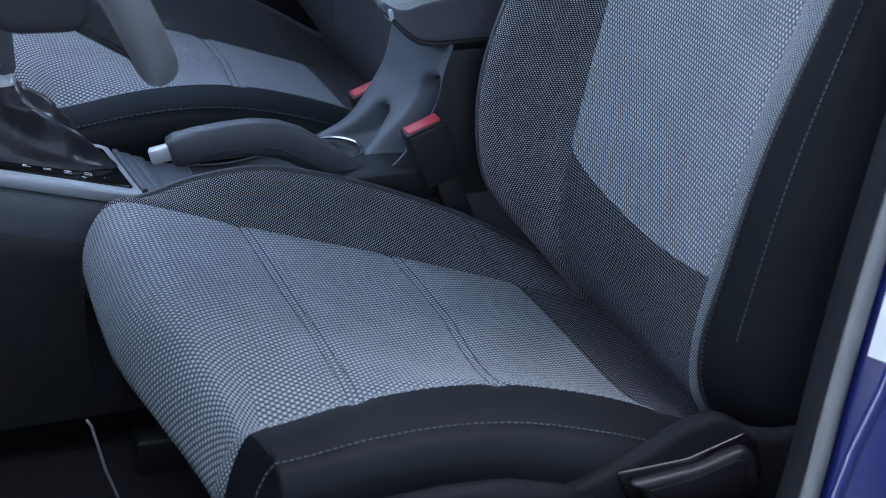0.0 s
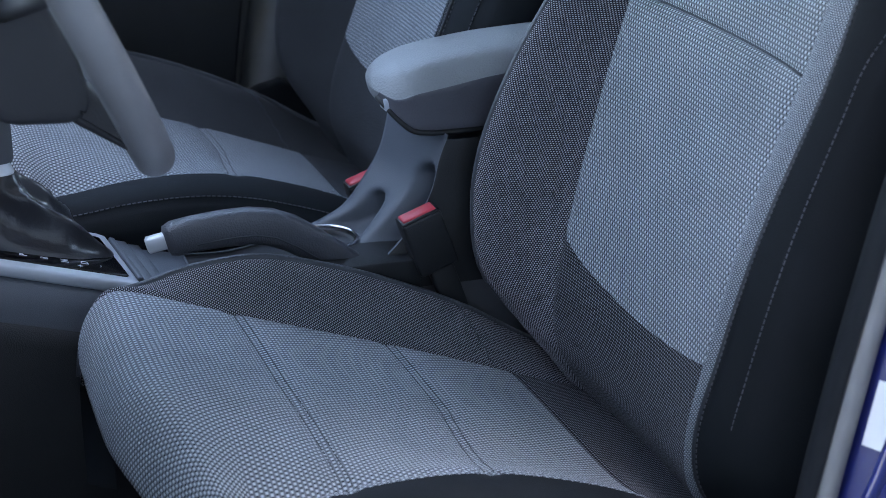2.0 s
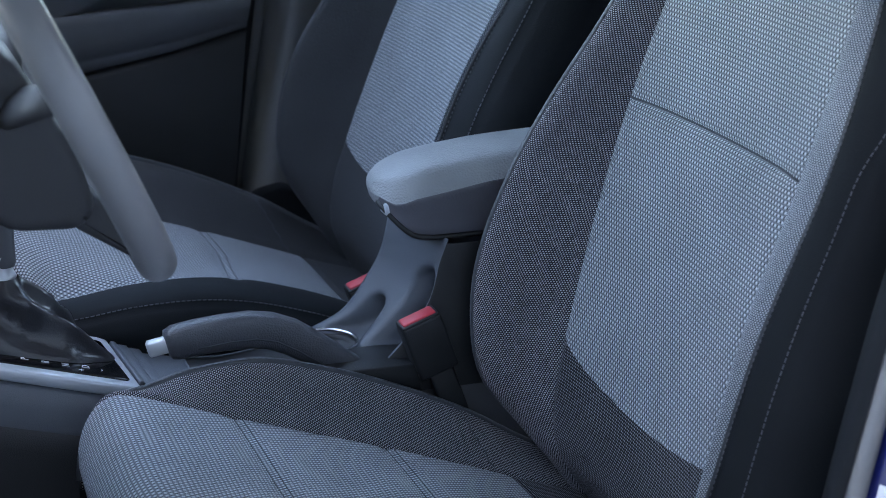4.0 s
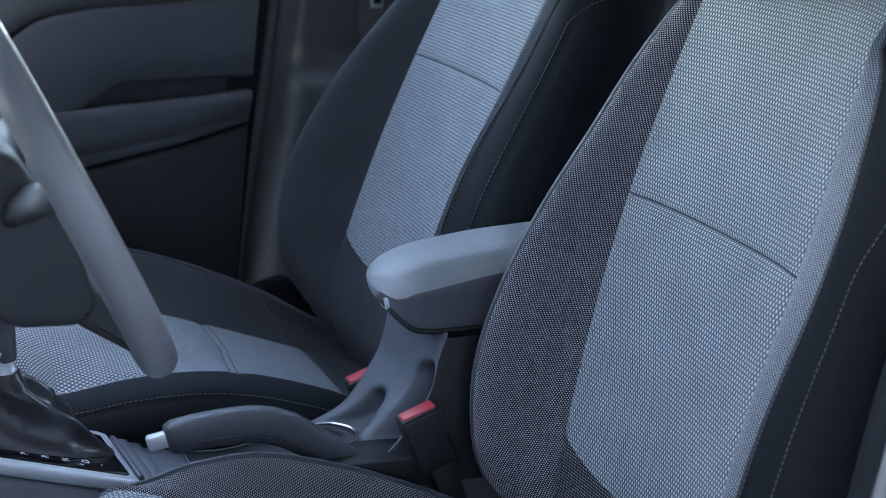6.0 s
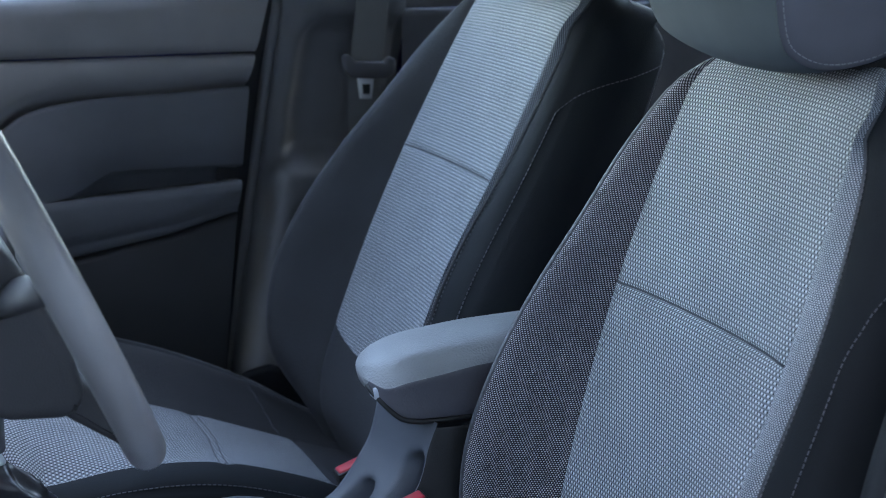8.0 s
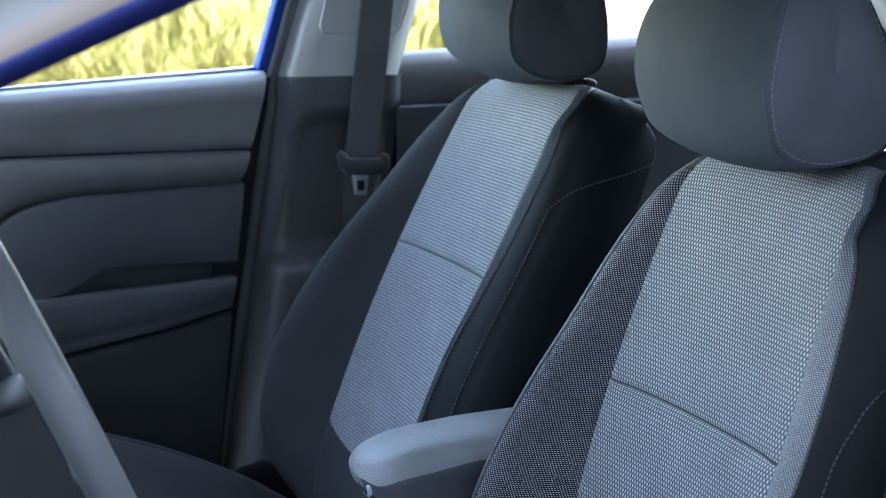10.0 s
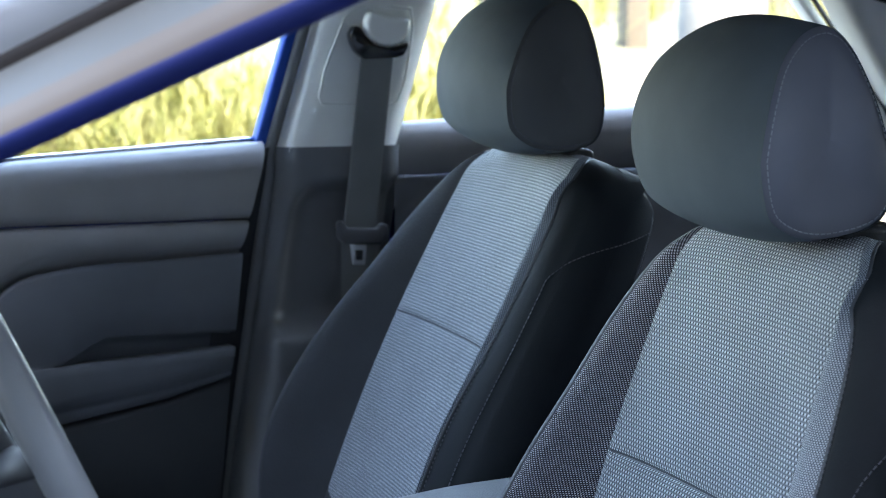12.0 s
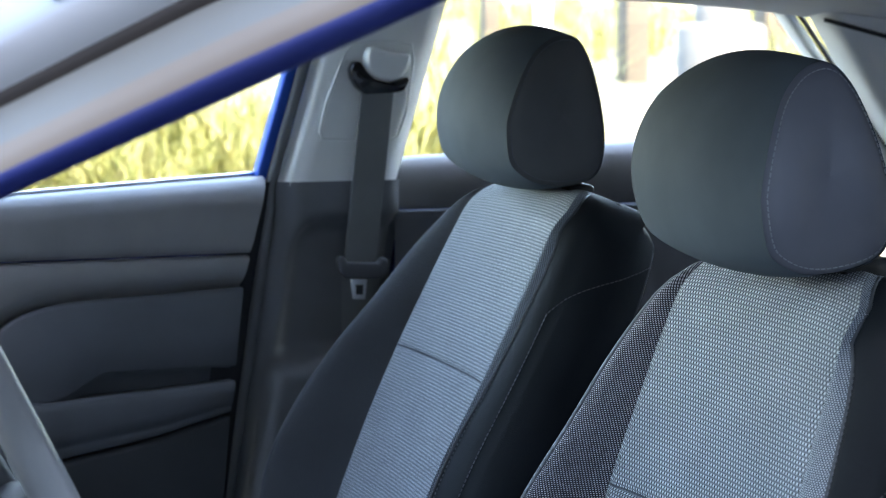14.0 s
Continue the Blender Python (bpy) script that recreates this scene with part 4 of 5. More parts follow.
bpart("guide_panel", tube([(x, 2.6225 + 0.012 * max(0.0, (x - b_lean(z) - 0.155) / 0.03), z) for x, z in outline], 0.0022, 6, closed=True), TRIM_LIGHT, "moulded edge of the belt guide panel")
rear_glass = sheet([[Vector((1.72 + 0.50 * (1 - t), y, 1.35 - 0.33 * (1 - t))) for y in steps(1.35, 2.48, 4)] for t in steps(0, 1, 3)])
bpart("rear_window", rear_glass, GLASS, "rear window glass").visible_shadow = False


# ---- passenger door ----
door = thing("passenger_door", 0.2, 2.66, 0.24, "closed passenger door with grey plastic trim and armrest", "car door")


def dpart(name, bm, mat, label="", parent=None, smooth=True):
    up = parent or door
    bmesh.ops.translate(bm, verts=bm.verts, vec=-Vector(door.location))
    return part(name, bm, mat, up, label, smooth)


def belt_z(x):
    return 1.077 + (x - 0.275) * 0.060


def door_end(z):
    """Where the trim stops short of the centre pillar."""
    return curve_at([(0.30, 0.560), (0.75, 0.600), (0.82, 0.609), (0.935, 0.622), (0.982, 0.632), (1.097, 0.665)], z)


def trim_loft(profile, x0=-0.45):
    """A length of door trim whose rear end follows the slant of the door's edge."""
    bm = loft(profile, steps(x0, 0.652, 56))
    for v in bm.verts:
        if v.co.x > 0.5:
            v.co.x = 0.5 + (v.co.x - 0.5) * (door_end(v.co.z) - 0.5) / 0.152
    return bm


def ridge(x):
    return curve_at([(-0.45, 0.80), (0.20, 0.83), (0.255, 0.880), (0.293, 0.909), (0.371, 0.9255), (0.47, 0.930), (0.626, 0.9365)], x)


def arm_z(x):
    return 0.784 + (x - 0.3065) * 0.048


def cup_z(x):
    """The upper edge of the pull cup, which rises from the armrest."""
    return arm_z(x) + (0.8205 - arm_z(x)) * min(1.0, max(0.0, (x - 0.352) / 0.060)) ** 1.3


def cup(x):
    return min(1.0, max(0.0, (x - 0.352) / 0.03))


def fold_z(x):
    return 0.719 + (x - 0.350) * 0.150


def pocket_z(x):
    return 0.6975 + (x - 0.354) * 0.181


shell = dpart("door_shell", box(-0.48, 0.655, 2.665, 2.74, 0.28, 1.07, 0.01), PAINT, "blue painted door shell")
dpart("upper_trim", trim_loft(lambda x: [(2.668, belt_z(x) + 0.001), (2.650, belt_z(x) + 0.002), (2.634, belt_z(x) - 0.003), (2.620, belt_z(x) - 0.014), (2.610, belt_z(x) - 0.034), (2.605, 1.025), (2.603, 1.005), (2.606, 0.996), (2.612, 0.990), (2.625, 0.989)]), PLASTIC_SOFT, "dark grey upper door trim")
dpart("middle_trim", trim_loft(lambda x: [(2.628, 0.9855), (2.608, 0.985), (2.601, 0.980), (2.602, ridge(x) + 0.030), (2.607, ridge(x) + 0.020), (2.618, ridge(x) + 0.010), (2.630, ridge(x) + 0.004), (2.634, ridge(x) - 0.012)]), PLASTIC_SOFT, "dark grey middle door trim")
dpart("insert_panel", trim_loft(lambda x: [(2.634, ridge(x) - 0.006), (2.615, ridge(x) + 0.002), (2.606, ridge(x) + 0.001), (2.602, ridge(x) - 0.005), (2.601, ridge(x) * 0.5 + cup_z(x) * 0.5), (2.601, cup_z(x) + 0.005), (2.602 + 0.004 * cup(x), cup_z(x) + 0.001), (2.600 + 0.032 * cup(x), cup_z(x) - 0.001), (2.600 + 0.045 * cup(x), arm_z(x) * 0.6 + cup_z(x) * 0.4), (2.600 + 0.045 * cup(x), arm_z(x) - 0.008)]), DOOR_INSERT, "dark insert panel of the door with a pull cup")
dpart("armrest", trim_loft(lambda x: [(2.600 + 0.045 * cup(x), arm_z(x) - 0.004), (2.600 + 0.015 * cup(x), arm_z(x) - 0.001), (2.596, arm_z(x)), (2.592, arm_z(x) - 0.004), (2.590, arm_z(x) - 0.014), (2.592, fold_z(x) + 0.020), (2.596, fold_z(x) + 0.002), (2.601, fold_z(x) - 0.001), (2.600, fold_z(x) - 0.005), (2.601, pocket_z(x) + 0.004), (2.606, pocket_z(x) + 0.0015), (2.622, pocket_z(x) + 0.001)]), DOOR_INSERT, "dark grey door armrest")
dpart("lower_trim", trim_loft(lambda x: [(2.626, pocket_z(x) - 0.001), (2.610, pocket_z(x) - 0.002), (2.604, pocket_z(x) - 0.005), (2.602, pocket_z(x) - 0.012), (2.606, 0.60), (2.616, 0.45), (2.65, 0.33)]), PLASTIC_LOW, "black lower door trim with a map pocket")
dpart("edge_gap", sheet([[Vector((door_end(z) + dx, y, z)) for dx, y in ((-0.030, 2.635), (0.004, 2.640), (0.022, 2.648), (0.050, 2.662), (0.060, 2.690))] for z in steps(0.30, 1.092, 30)]), RUBBER, "black door edge seal")
dpart("belt_strip", tube([(x, 2.668, belt_z(x) + 0.004) for x in steps(-0.45, 0.66, 20)], 0.0035, 8), CHROME, "bright window belt strip")
frame_path = [(b_lean(z) - 0.028, 2.660, z) for z in steps(1.05, 1.38, 16)]
dpart("window_frame", sheet([[Vector((x + dx, y + dy, z)) for dx, dy in ((-0.011, 0.02), (-0.011, -0.006), (-0.008, -0.010), (0.010, -0.010), (0.014, -0.006), (0.014, 0.03))] for x, y, z in frame_path]), LIT_PAINT, "blue painted window frame")
dpart("window_glass", sheet([[Vector((x, 2.69, z)) for x in (-0.5, 0.70 + (z - 1.1) * 0.3)] for z in (1.06, 1.38)]), GLASS, "clear side window", smooth=False).visible_shadow = False

# ---- rear door ----
rear = thing("rear_door", 1.2, 2.68, 0.24, "closed rear door with dark grey trim behind the front seats", "car door")


def rpart(name, bm, mat, label="", smooth=True):
    bmesh.ops.translate(bm, verts=bm.verts, vec=-Vector(rear.location))
    return part(name, bm, mat, rear, label, smooth)


def rbelt(x):
    return 1.123 + (x - 0.898) * 0.05


XR = steps(0.872, 1.62, 24)
rpart("door_shell", box(0.885, 1.62, 2.685, 2.75, 0.28, 1.09, 0.01), PAINT, "blue painted door shell")
rpart("upper_trim", loft(lambda x: [(2.70, rbelt(x)), (2.68, rbelt(x) + 0.001), (2.664, rbelt(x) - 0.004), (2.652, rbelt(x) - 0.018), (2.646, rbelt(x) - 0.04), (2.644, 1.05), (2.65, 1.045)], XR), PLASTIC_SOFT, "dark grey upper door trim")
rpart("lower_trim", loft(lambda x: [(2.66, 1.043), (2.646, 1.040), (2.642, 1.03), (2.642, 0.85), (2.60, 0.80), (2.60, 0.72), (2.64, 0.68), (2.645, 0.35)], XR), PLASTIC, "dark lower door trim")
rpart("window_glass", sheet([[Vector((x, 2.71, z)) for x in (0.90, 1.62)] for z in (1.10, 1.38)]), GLASS, "clear side window", smooth=False).visible_shadow = False

# ---- rear bench ----
bench = thing("rear_bench", 1.55, 1.9, 0.24, "dark cloth rear bench behind the front seats", "car seat")
for name, bm in (("bench_cushion", box(-0.25, 0.22, -0.60, 0.60, 0.10, 0.30, 0.05, 4)), ("bench_back", box(0.16, 0.32, -0.62, 0.62, 0.28, 0.74, 0.05, 4))):
    part(name, bm, LEATHER, bench, "dark cloth bench")

# ---- centre console ----
console = thing("centre_console", 0.45, 1.889, 0.36, "blue-grey plastic centre console with a padded armrest", "console")


def cpart(name, bm, mat, label="", parent=None, smooth=True):
    bmesh.ops.translate(bm, verts=bm.verts, vec=-Vector(console.location))
    return part(name, bm, mat, parent or console, label, smooth)


def deck(x):
    return curve_at([(-0.2, 0.655), (0.148, 0.558), (0.284, 0.520), (0.33, 0.508), (0.40, 0.496), (0.48, 0.505), (0.56, 0.512)], x)


cpart("console_base", loft(lambda x: [(1.800, 0.30), (1.806, deck(x) - 0.052), (1.808, deck(x) - 0.030), (1.812, deck(x) - 0.012), (1.824, deck(x)), (1.954, deck(x)), (1.966, deck(x) - 0.010), (1.972, deck(x) - 0.03), (1.978, 0.30)], steps(-0.2, 0.56, 40)), CONSOLE, "blue-grey plastic console base")
cpart("side_panel", loft(lambda x: [(1.800, 0.28), (1.797, deck(x) - 0.075), (1.799, deck(x) - 0.058), (1.803, deck(x) - 0.053)], steps(-0.2, 0.34, 16)), PLASTIC_LOW, "dark plastic console side panel")

# tower: three upright lines of its front, shaped by two hollows
FAR_LINE = [(0.617, 0.664), (0.605, 0.610), (0.589, 0.579), (0.561, 0.541), (0.533, 0.524), (0.500, 0.512)]
MID_LINE = [(0.622, 0.661), (0.618, 0.610), (0.605, 0.578), (0.578, 0.547), (0.552, 0.525), (0.520, 0.505)]
NEAR_LINE = [(0.640, 0.655), (0.630, 0.629), (0.617, 0.584), (0.587, 0.541), (0.562, 0.515), (0.530, 0.480)]


def along(line, t):
    keys = [k / 5 for k in range(6)]
    return curve_at(list(zip(keys, [a for a, _ in line])), t), curve_at(list(zip(keys, [b for _, b in line])), t)


def tower_front(t, v):
    """v from 0, far, to 1, near."""
    f, m, n = along(FAR_LINE, t), along(MID_LINE, t), along(NEAR_LINE, t)
    k = (2 * (v - 0.5) * (v - 1), -4 * v * (v - 1), 2 * v * (v - 0.5))
    x, z = (sum(w * p[i] for w, p in zip(k, (f, m, n))) for i in (0, 1))

    def dent(at_t, at_v, wt, wv, deep):
        return deep / (1 + math.exp((abs(t - at_t) - wt) / 0.014)) / (1 + math.exp((abs(v - at_v) - wv) / 0.020))
    x += dent(0.54, 0.80, 0.27, 0.085, 0.110) + dent(0.78, 0.32, 0.26, 0.05 + 0.14 * min(1.0, max(0.0, (t - 0.45) / 0.4)), 0.045)
    return Vector((x, 1.958 - 0.138 * v, z))


rows = []
for i in range(41):
    t = i / 40
    front = [tower_front(t, j / 32) for j in range(33)]
    rows.append([Vector((0.88, 1.958, front[0].z)), Vector((0.70, 1.960, front[0].z))] + front)
tower = cpart("console_tower", sheet(rows), CONSOLE, "console tower that bears the armrest")
# Near side coloured black for the shadow between tower and driver seat.
cpart("tower_side", sheet([[r[-1], r[-1] + Vector((0.003, -0.002, 0)), Vector((0.70, 1.817, r[-1].z)), Vector((0.88, 1.817, r[-1].z))] for r in [[Vector((q.x, q.y, min(q.z, 0.650))) for q in row] for row in rows]]), PLASTIC_DARK, "plastic tower side, coloured black for the shade beside the seat", tower)
cpart("tower_foot", box(0.54, 0.90, 1.822, 1.956, 0.28, 0.485, 0.01), PLASTIC)
cpart("cup_well", sheet([[Vector((0.513 + r * math.cos(2 * math.pi * k / 32), 1.893 + r * math.sin(2 * math.pi * k / 32), z)) for k in range(32)] for r, z in ((0.039, 0.5185), (0.037, 0.5160), (0.034, 0.5150), (0.004, 0.5148))], ring=True), PLASTIC_DARK, "dark cup holder")
cpart("cup_ring", tube([(0.513 + 0.0405 * math.cos(2 * math.pi * k / 48), 1.893 + 0.0405 * math.sin(2 * math.pi * k / 48), 0.523) for k in range(48)], 0.0022, 8, closed=True), CHROME, "chrome cup holder ring")

# padded armrest lid: rounded box that tapers to its front
LID_HIGH = [(0.574, 0.7075), (0.578, 0.712), (0.586, 0.718), (0.60, 0.725), (0.63, 0.734), (0.68, 0.741), (0.72, 0.745), (0.88, 0.752)]
LID_LOW = [(0.574, 0.691), (0.578, 0.685), (0.586, 0.675), (0.597, 0.664), (0.608, 0.658), (0.643, 0.656), (0.88, 0.658)]
LID_HALF = [(0.574, 0.026), (0.578, 0.039), (0.586, 0.052), (0.60, 0.062), (0.63, 0.068), (0.88, 0.070)]
LID_FOLD = [(0.574, 0.698), (0.586, 0.695), (0.607, 0.7035), (0.643, 0.7105), (0.703, 0.720), (0.88, 0.730)]
rows = []
for k in range(33):
    x = 0.574 + 0.306 * (k / 32) ** 1.8
    high, low, w, crease = (curve_at(c, x) for c in (LID_HIGH, LID_LOW, LID_HALF, LID_FOLD))
    crease = min(crease, high - 0.003)
    low = min(low, crease - 0.003)
    shape = [(0.0, high), (w - 0.020, high - 0.05 * (high - low)), (w - 0.005, high - 0.2 * (high - low)), (w, high - 0.45 * (high - low)), (w - 0.006, low + 0.2 * (high - low)), (w - 0.016, low), (0.0, low),
             (-w + 0.018, low - 0.001), (-w + 0.008, low + 0.05 * (high - low)), (-w + 0.005, (crease + low) / 2), (-w + 0.001, crease - 0.1 * (crease - low)), (-w + 0.003, crease + 0.08 * (high - crease)), (-w + 0.010, crease + 0.45 * (high - crease)), (-w + 0.026, high - 0.08 * (high - crease))]
    ring, n = [], len(shape)
    for q in range(n):
        p0, p1, p2, p3 = (Vector((*shape[(q + o) % n], 0)) for o in (-1, 0, 1, 2))
        for j in range(4):
            c = j / 4
            at = 0.5 * ((2 * p1) + (p2 - p0) * c + (2 * p0 - 5 * p1 + 4 * p2 - p3) * c * c + (3 * p1 - p0 - 3 * p2 + p3) * c ** 3)
            ring.append(Vector((x, 1.889 + at.x, at.y)))
    rows.append(ring)
lid = cpart("armrest", sheet([r[42:] + r[:29] for r in rows]), LEATHER_SOFT, "padded blue-grey leatherette armrest lid")
cpart("armrest_skirt", sheet([r[28:43] for r in rows]), SKIRT_SHADE, "leatherette armrest side with its shade put into the colour", lid)
middle = sum(rows[0], Vector()) / len(rows[0])
cpart("armrest_front", sheet([[middle + (q - middle) * k - Vector((0.003 * (1 - k * k), 0, 0)) for q in rows[0]] for k in (1.0, 0.8, 0.5, 0.05)], ring=True), LEATHER_SOFT, "rounded armrest front", lid)
cpart("armrest_rim", tube([(x, 1.889 - curve_at(LID_HALF, x) + 0.008, curve_at(LID_LOW, x) - 0.0005) for x in (0.574, 0.577, 0.584, 0.590, 0.597, 0.603, 0.610, 0.625, 0.643, 0.70, 0.80)], 0.0032, 8), PLASTIC_DARK, "black armrest rim", lid)
cpart("latch_tab", box(0.577, 0.586, 1.850, 1.874, 0.678, 0.694, 0.003), SILVER, "grey latch tab", lid)

# selector plate, laid on the deck's slope
SLOPE = math.atan(0.287)


def on_plate(u, y, lift=0.0):
    return Vector((0.148 + u * math.cos(SLOPE) + lift * math.sin(SLOPE), y, 0.567 - u * math.sin(SLOPE) + lift * math.cos(SLOPE)))


def plate(outline, low, high, edge=0.0015):
    bm = prism([(u, y) for u, y in outline], low, high, "z", edge)
    for v in bm.verts:
        v.co = on_plate(v.co.x, v.co.y, v.co.z)
    return bm


surround = cpart("selector_surround", plate([(-0.16, 1.814), (0.144, 1.812), (0.150, 1.820), (0.136, 1.962), (0.126, 1.968), (-0.16, 1.968)], -0.014, 0.0, 0.003), SILVER, "silver selector surround")
cpart("selector_plate", plate([(-0.15, 1.830), (0.136, 1.829), (0.140, 1.833), (0.127, 1.947), (0.122, 1.951), (-0.15, 1.951)], -0.010, 0.0015), GLOSS_BLACK, "gloss black selector plate")
for u0, u1, low, high in ((0.1515, 0.158, -0.012, -0.0005), (0.159, 0.172, -0.014, -0.003), (0.173, 0.188, -0.016, -0.005)):
    cpart("surround_ridge", plate([(u0, 1.836), (u1, 1.838), (u1 - 0.012, 1.962), (u0 - 0.012, 1.962)], low, high, 0.0016), CONSOLE, "moulded ridge", surround)
for mark, u, y in (("P", 0.028, 1.847), ("R", 0.050, 1.847), ("N", 0.072, 1.847), ("D", 0.094, 1.850), ("+", 0.088, 1.838), ("-", 0.110, 1.846)):
    text = bpy.data.curves.new("letter", "FONT")
    text.body, text.size, text.extrude, text.align_x, text.align_y = mark, 0.0120, 0.0002, "CENTER", "CENTER"
    holder = bpy.data.objects.new("letter", text)
    scene.collection.objects.link(holder)
    data = bpy.data.meshes.new_from_object(holder)
    bpy.data.objects.remove(holder)
    right, upward = Vector((0, 1, 0)), Vector((-math.cos(SLOPE), 0, math.sin(SLOPE)))
    place = on_plate(u, y, 0.0022) - Vector(console.location)
    for v in data.vertices:
        v.co = place + right * v.co.x + upward * v.co.y + Vector((math.sin(SLOPE), 0, math.cos(SLOPE))) * v.co.z
    data.materials.append(WHITE)
    letter = new("gear_letter", data)
    letter.parent = surround
    tagged(letter, "white gear letter")

# ---- gear selector ----
gear = thing("gear_selector", 0.15, 1.895, 0.575, "automatic gear selector with a creased black leather boot", "gear lever")
foot = [(0.105, 1.868), (0.08, 1.856), (0.0, 1.850), (-0.10, 1.850), (-0.13, 1.870), (-0.13, 1.93), (-0.09, 1.945), (0.0, 1.945), (0.08, 1.942), (0.125, 1.918), (0.132, 1.888)]
ring = []
n = len(foot)
for k in range(n):
    p0, p1, p2, p3 = (Vector((*foot[(k + o) % n], 0)) for o in (-1, 0, 1, 2))
    for j in range(5):
        t = j / 5
        ring.append(0.5 * ((2 * p1) + (p2 - p0) * t + (2 * p0 - 5 * p1 + 4 * p2 - p3) * t * t + (3 * p1 - p0 - 3 * p2 + p3) * t ** 3))
rows = []
neck = Vector((0.162, 1.893, 0.640))
for i in range(29):
    t = i / 28
    row = []
    for k, p in enumerate(ring):
        base = on_plate(p.x, p.y, 0.002)
        turn = math.atan2(p.y - 1.895, (p.x - 0.0) * 0.6)
        tip = neck + Vector((0.017 * math.cos(turn), 0.017 * math.sin(turn), 0))
        q = base.lerp(tip, t)
        sag = -0.02 * t * (1 - t) * (base - tip).length
        crease = 0.001 * math.sin(math.pi * t) + 0.009 * (1 - 2 * abs(math.sin(2.5 * turn + 3.6 * t + 0.6 * math.sin(3 * turn))) ** 1.1) * math.sin(math.pi * t) + 0.003 * math.sin(7 * turn - 6 * t) * math.sin(math.pi * t)
        out = Vector((math.cos(turn), math.sin(turn), 0.5)).normalized()
        row.append(q + Vector((0, 0, sag)) + out * crease - Vector(gear.location))
    rows.append(row)
part("boot", sheet(rows, ring=True), BOOT, gear, "creased black leather boot")
part("collar", tube([neck - Vector(gear.location) + Vector((-0.001 * k, 0, -0.004 + 0.004 * k)) for k in range(8)], lambda t: 0.0165 - 0.0025 * math.sin(math.pi * t) + 0.001 * t, 24), STEEL, gear, "silver collar below the knob")
rows = []
for r, h in ((0.014, 0.012), (0.0155, 0.016), (0.0165, 0.03), (0.0185, 0.055), (0.0195, 0.075), (0.016, 0.092), (0.010, 0.100), (0.001, 0.102)):
    rows.append([neck - Vector(gear.location) + Vector((-0.10 * h + 1.15 * r * math.cos(2 * math.pi * k / 24), r * math.sin(2 * math.pi * k / 24), h)) for k in range(24)])
part("knob", sheet(rows, ring=True), PLASTIC, gear, "dark grey gear knob")

# ---- hand brake ----
brake = thing("hand_brake", 0.45, 1.835, 0.49, "black hand brake lever with a chrome release button", "hand brake")


def bar(path, width, height, sides=20, square=0.6):
    rows = []
    for i, (x, z) in enumerate(path):
        ahead = Vector((path[min(i + 1, len(path) - 1)][0] - path[max(i - 1, 0)][0], 0, path[min(i + 1, len(path) - 1)][1] - path[max(i - 1, 0)][1])).normalized()
        up = Vector((-ahead.z, 0, ahead.x))
        row = []
        for k in range(sides):
            c, s = math.cos(2 * math.pi * k / sides), math.sin(2 * math.pi * k / sides)
            row.append(Vector((x - 0.45, 0, z - 0.49)) + Vector((0, 1, 0)) * width[i] * math.copysign(abs(c) ** square, c) + up * height[i] * math.copysign(abs(s) ** square, s))
        rows.append(row)
    return sheet(rows, ring=True, caps=True)


LEVER = [(0.3235, 0.5625), (0.3255, 0.563), (0.333, 0.565), (0.355, 0.568), (0.385, 0.570), (0.415, 0.570), (0.438, 0.566), (0.460, 0.557), (0.485, 0.541), (0.515, 0.519), (0.556, 0.490), (0.60, 0.462)]
part("lever", bar(LEVER, [0.008, 0.013, 0.015, 0.0155, 0.0155, 0.0155, 0.0155, 0.015, 0.0145, 0.014, 0.014, 0.014], [0.012, 0.016, 0.0185, 0.019, 0.0195, 0.020, 0.020, 0.020, 0.019, 0.018, 0.017, 0.016]), LEVER_SKIN, brake, "black leatherette lever")
part("release_button", bar([(0.303, 0.560), (0.305, 0.5605), (0.3225, 0.5635), (0.326, 0.564)], [0.005, 0.0072, 0.0072, 0.0072], [0.006, 0.0088, 0.0088, 0.0088], square=0.4), STEEL, brake, "chrome release button")
part("seam", tube([(x - 0.45, -0.0158, z - 0.49) for x, z in ((0.355, 0.560), (0.39, 0.5635), (0.42, 0.5635), (0.442, 0.558), (0.465, 0.545), (0.50, 0.520))], 0.0009, 6), PIPING, brake, "thin seam")
part("slot", prism([(0.34 - 0.45, 0.0), (0.60 - 0.45, 0.0), (0.60 - 0.45, 0.032), (0.50 - 0.45, 0.034), (0.40 - 0.45, 0.026), (0.362 - 0.45, 0.026)], -0.041, 0.03, "y", 0.002), PLASTIC_DARK, brake, "black lever slot")

well = [[Vector((x - 0.45, y - 1.835, deck(x) + lift - 0.49)) for y, lift in ((1.822, -0.004), (1.826, 0.003), (1.944 - 0.25 * max(0.0, 0.385 - x), 0.003), (1.950 - 0.25 * max(0.0, 0.385 - x), -0.004))] for x in steps(0.362, 0.556, 20)]
part("lever_well", sheet(well), PLASTIC_DARK, brake, "black opening round the lever")
part("well_rim", tube([p + Vector((-0.001, 0, 0.001)) for p in well[0][1:3]] + [r[2] + Vector((0, 0.001, 0.001)) for r in well[1:]], 0.0014, 8), CONSOLE, brake, "moulded rim of the opening")

# ---- steering wheel ----
wheel = thing("steering_wheel", 0.1885, 1.544, 0.922, "grey leather steering wheel in front of the driver seat", "steering wheel")
tilt = radians(24.5)
up = Vector((-math.sin(tilt), 0, math.cos(tilt)))
aside = Vector((0, 1, 0))
back = aside.cross(up)
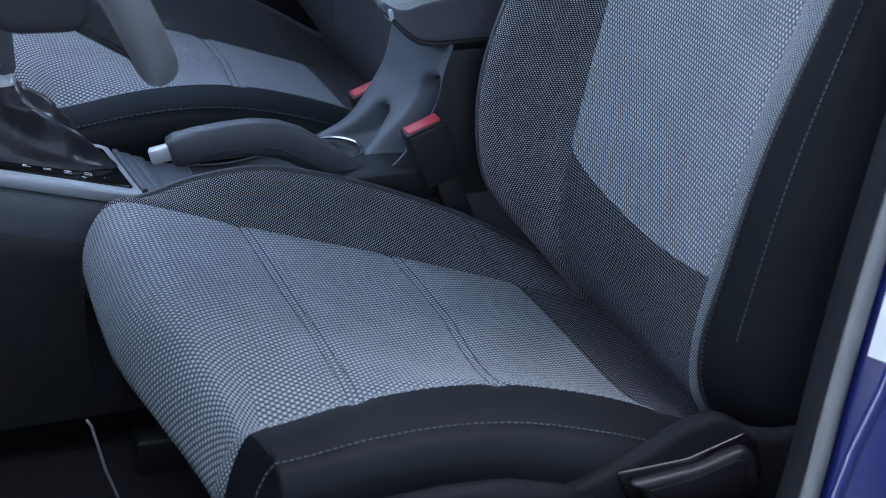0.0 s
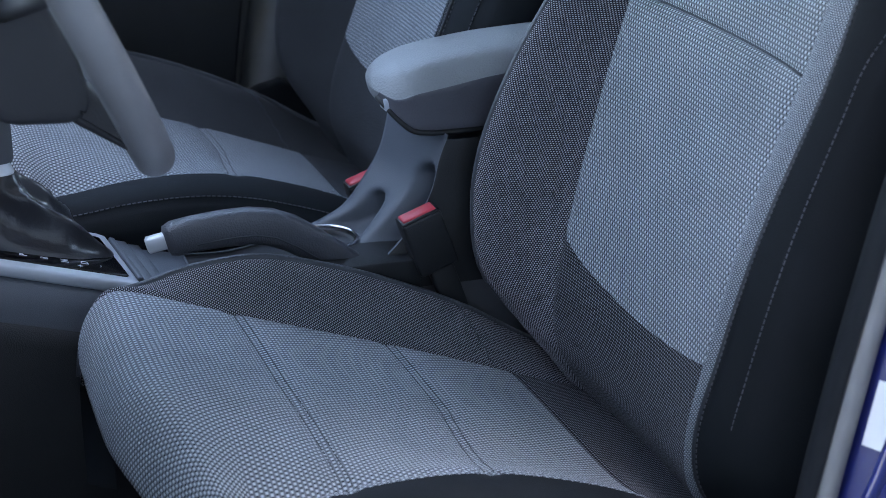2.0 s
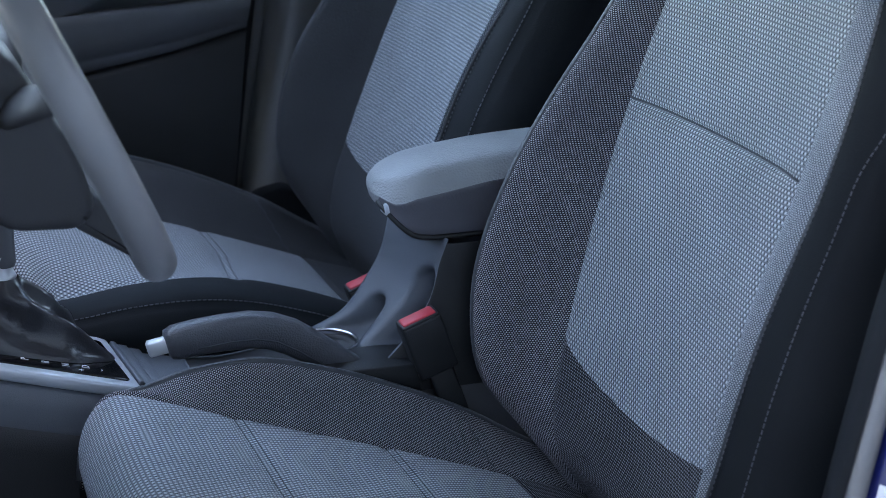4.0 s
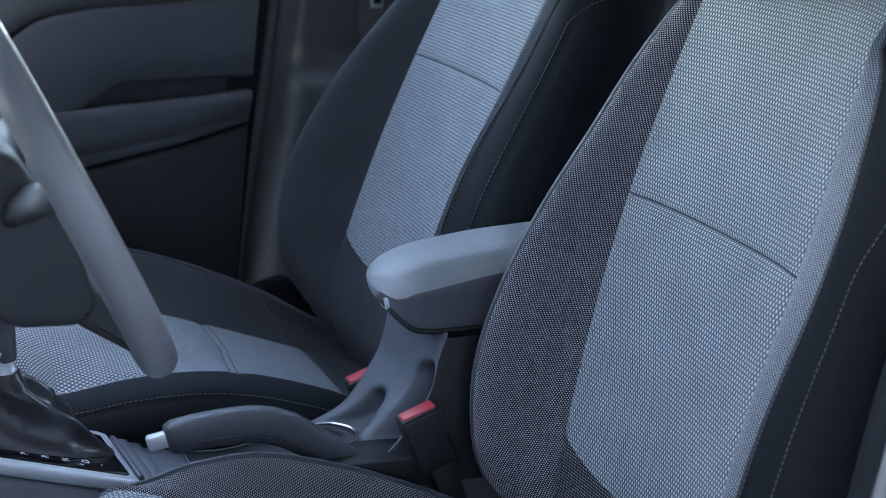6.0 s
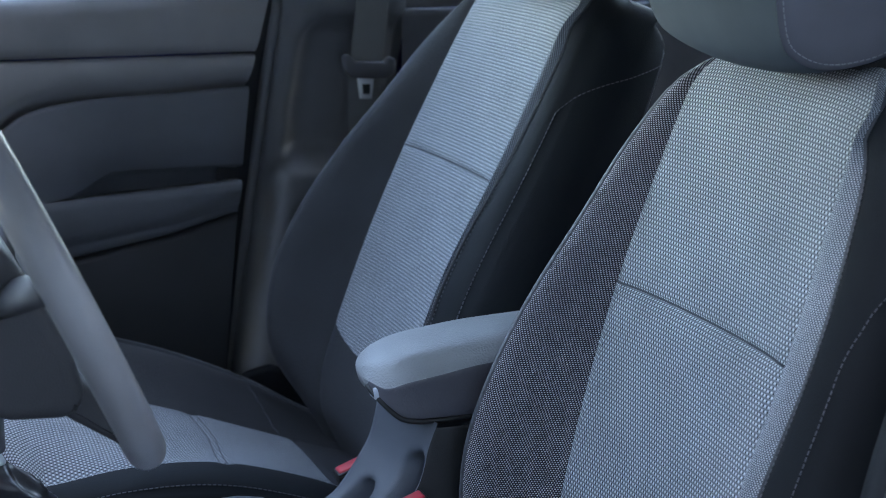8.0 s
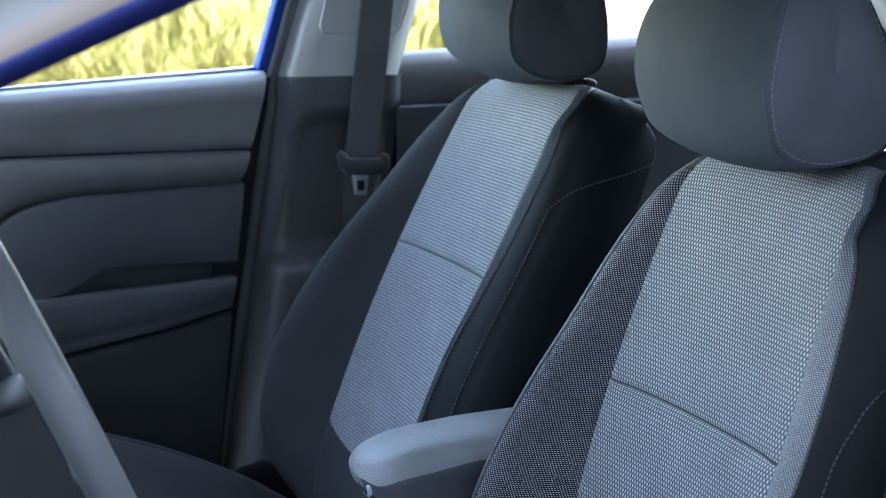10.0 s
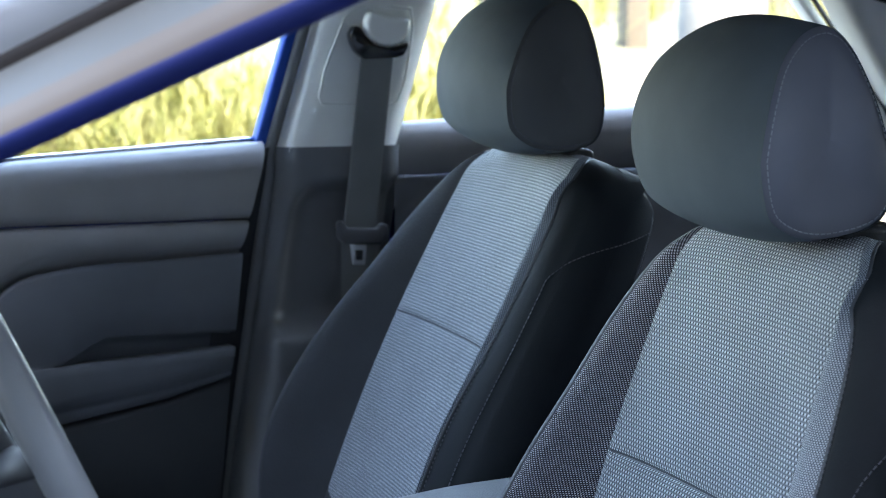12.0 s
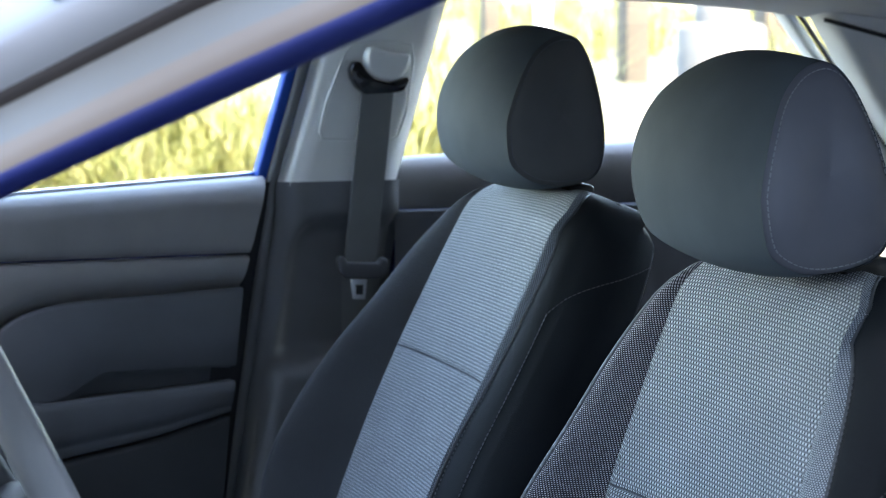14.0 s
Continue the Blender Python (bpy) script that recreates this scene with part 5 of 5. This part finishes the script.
part("rim", tube([up * math.cos(2 * math.pi * k / 96) * 0.174 + aside * math.sin(2 * math.pi * k / 96) * 0.174 for k in range(96)], 0.0174, 20, closed=True), WHEEL_SKIN, wheel, "grey leather rim")


def wheel_block(outline, half, edge):
    """A block with a side outline of (up, along the axis), as wide as half to either side."""
    bm = prism(outline, -half, half, "y", edge, 4)
    for v in bm.verts:
        v.co = up * v.co.x + aside * v.co.y + back * v.co.z
    return bm


part("lower_spoke", wheel_block([(-0.176, -0.004), (-0.166, -0.014), (-0.118, -0.044), (-0.085, -0.06), (-0.06, -0.03), (-0.11, -0.014)], 0.026, 0.006), WHEEL_DARK, wheel, "dark lower spoke")
part("hub", wheel_block([(-0.109, -0.042), (-0.080, -0.096), (-0.03, -0.115), (0.05, -0.105), (0.075, -0.06), (0.05, -0.022), (-0.05, -0.014), (-0.10, -0.022)], 0.062, 0.014), WHEEL_DARK, wheel, "dark airbag hub")
for turn in (80, 280):
    d = up * math.cos(radians(turn)) + aside * math.sin(radians(turn))
    part("spoke", tube([d * 0.05 - back * 0.04, d * 0.11 - back * 0.025, d * 0.172 - back * 0.006], lambda t: 0.022 - 0.006 * t, 12, squash=0.55), WHEEL_DARK, wheel, "dark spoke")
part("column_cover", tube([-back * 0.34, -back * 0.30, -back * 0.13, -back * 0.10], lambda t: 0.062 - 0.012 * t, 20), PLASTIC_DARK, wheel, "black column cover")

# ---- belt and buckles ----
belt = thing("seat_belt", 0.82, 2.605, 0.95, "dark grey seat belt hanging on the light grey pillar", "seat belt")


def lpart(name, bm, mat, label="", parent=None, smooth=True):
    bmesh.ops.translate(bm, verts=bm.verts, vec=-Vector(belt.location))
    return part(name, bm, mat, parent or belt, label, smooth)


strip = [(0.8345 + 0.0005 * k - (k / 14) * 0.038, 1.240 - 0.020 * k) for k in range(15)]
lpart("webbing", sheet([[Vector((x + dx, 2.606 + dy, z)) for dx, dy in ((-0.0255, 0.001), (-0.0255, -0.0012), (-0.023, -0.0018), (0.023, -0.0018), (0.0255, -0.0012), (0.0255, 0.001))] for x, z in strip], ring=True, caps=True), WEBBING, "dark grey webbing", smooth=False)
guide = lpart("belt_guide", prism([(0.790, 1.262), (0.797, 1.274), (0.806, 1.272), (0.815, 1.258), (0.828, 1.246), (0.852, 1.240), (0.868, 1.246), (0.880, 1.250), (0.883, 1.244), (0.874, 1.229), (0.862, 1.226), (0.812, 1.224), (0.800, 1.234), (0.792, 1.248)], 2.598, 2.622, "y", 0.003), GLOSS_BLACK, "black belt guide loop")
lpart("guide_cover", prism([(0.815, 1.258), (0.813, 1.280), (0.820, 1.297), (0.850, 1.287), (0.884, 1.284), (0.880, 1.262), (0.868, 1.249), (0.850, 1.243), (0.830, 1.247)], 2.590, 2.624, "y", 0.007, 3), TRIM_LIGHT, "light grey guide cover", guide)
stop = lpart("belt_stop", prism([(0.763, 0.978), (0.768, 0.983), (0.776, 0.980), (0.780, 0.972), (0.828, 0.969), (0.833, 0.977), (0.841, 0.976), (0.845, 0.970), (0.843, 0.953), (0.834, 0.945), (0.776, 0.947), (0.766, 0.958)], 2.586, 2.604, "y", 0.004, 3), PLASTIC, "dark plastic tongue housing")
tongue = prism([(0.786, 0.946), (0.812, 0.944), (0.811, 0.930), (0.809, 0.914), (0.790, 0.915), (0.788, 0.930)], 2.594, 2.598, "y", 0.001)
lpart("tongue", tongue, STEEL, "chrome belt tongue", stop)
lpart("tongue_slot", prism([(0.7935, 0.937), (0.8055, 0.9365), (0.8045, 0.9215), (0.7945, 0.922)], 2.5925, 2.5936, "y"), PLASTIC_DARK, "slot in the tongue", stop)
lpart("lower_webbing", sheet([[Vector((0.800 + dx, 2.608, z)) for dx in (-0.0245, 0.0245)] for z in (0.95, 0.45)]), WEBBING, "dark grey webbing", smooth=False)


def buckle(x, y, z, label):
    ob = thing("belt_buckle", x, y, z, label, "belt buckle", "front belt buckles")
    lean = Matrix.Rotation(radians(-20), 3, "Y")

    def put(name, bm, mat, label, parent=ob):
        bmesh.ops.rotate(bm, verts=bm.verts, matrix=lean)
        return part(name, bm, mat, parent, label)
    shell = put("buckle_body", box(-0.0236, 0.0236, -0.0145, 0.0145, -0.068, 0.0, 0.004, 3), PLASTIC_DARK, "black plastic buckle")
    put("button_frame", box(-0.0226, 0.0226, -0.0135, 0.0135, -0.002, 0.0015, 0.0014), PLASTIC_DARK, "black button frame", shell)
    put("button_rim", box(-0.0222, 0.0222, -0.0130, 0.0130, -0.003, 0.0014, 0.0012), BUTTON_SHINE, "pale rim painted for the shine on the button's edge", shell)
    put("button", box(-0.0200, 0.0200, -0.0108, 0.0108, -0.002, 0.0036, 0.0024, 3), RED, "red release button", shell)
    put("stalk", box(-0.012, 0.018, -0.006, 0.006, -0.17, -0.064, 0.004), PLASTIC_DARK, "black buckle stalk")
    return ob


buckle(0.597, 1.800, 0.574, "black belt buckle with a red release button beside the driver seat")
buckle(0.592, 1.990, 0.556, "black belt buckle with a red release button beside the passenger seat")
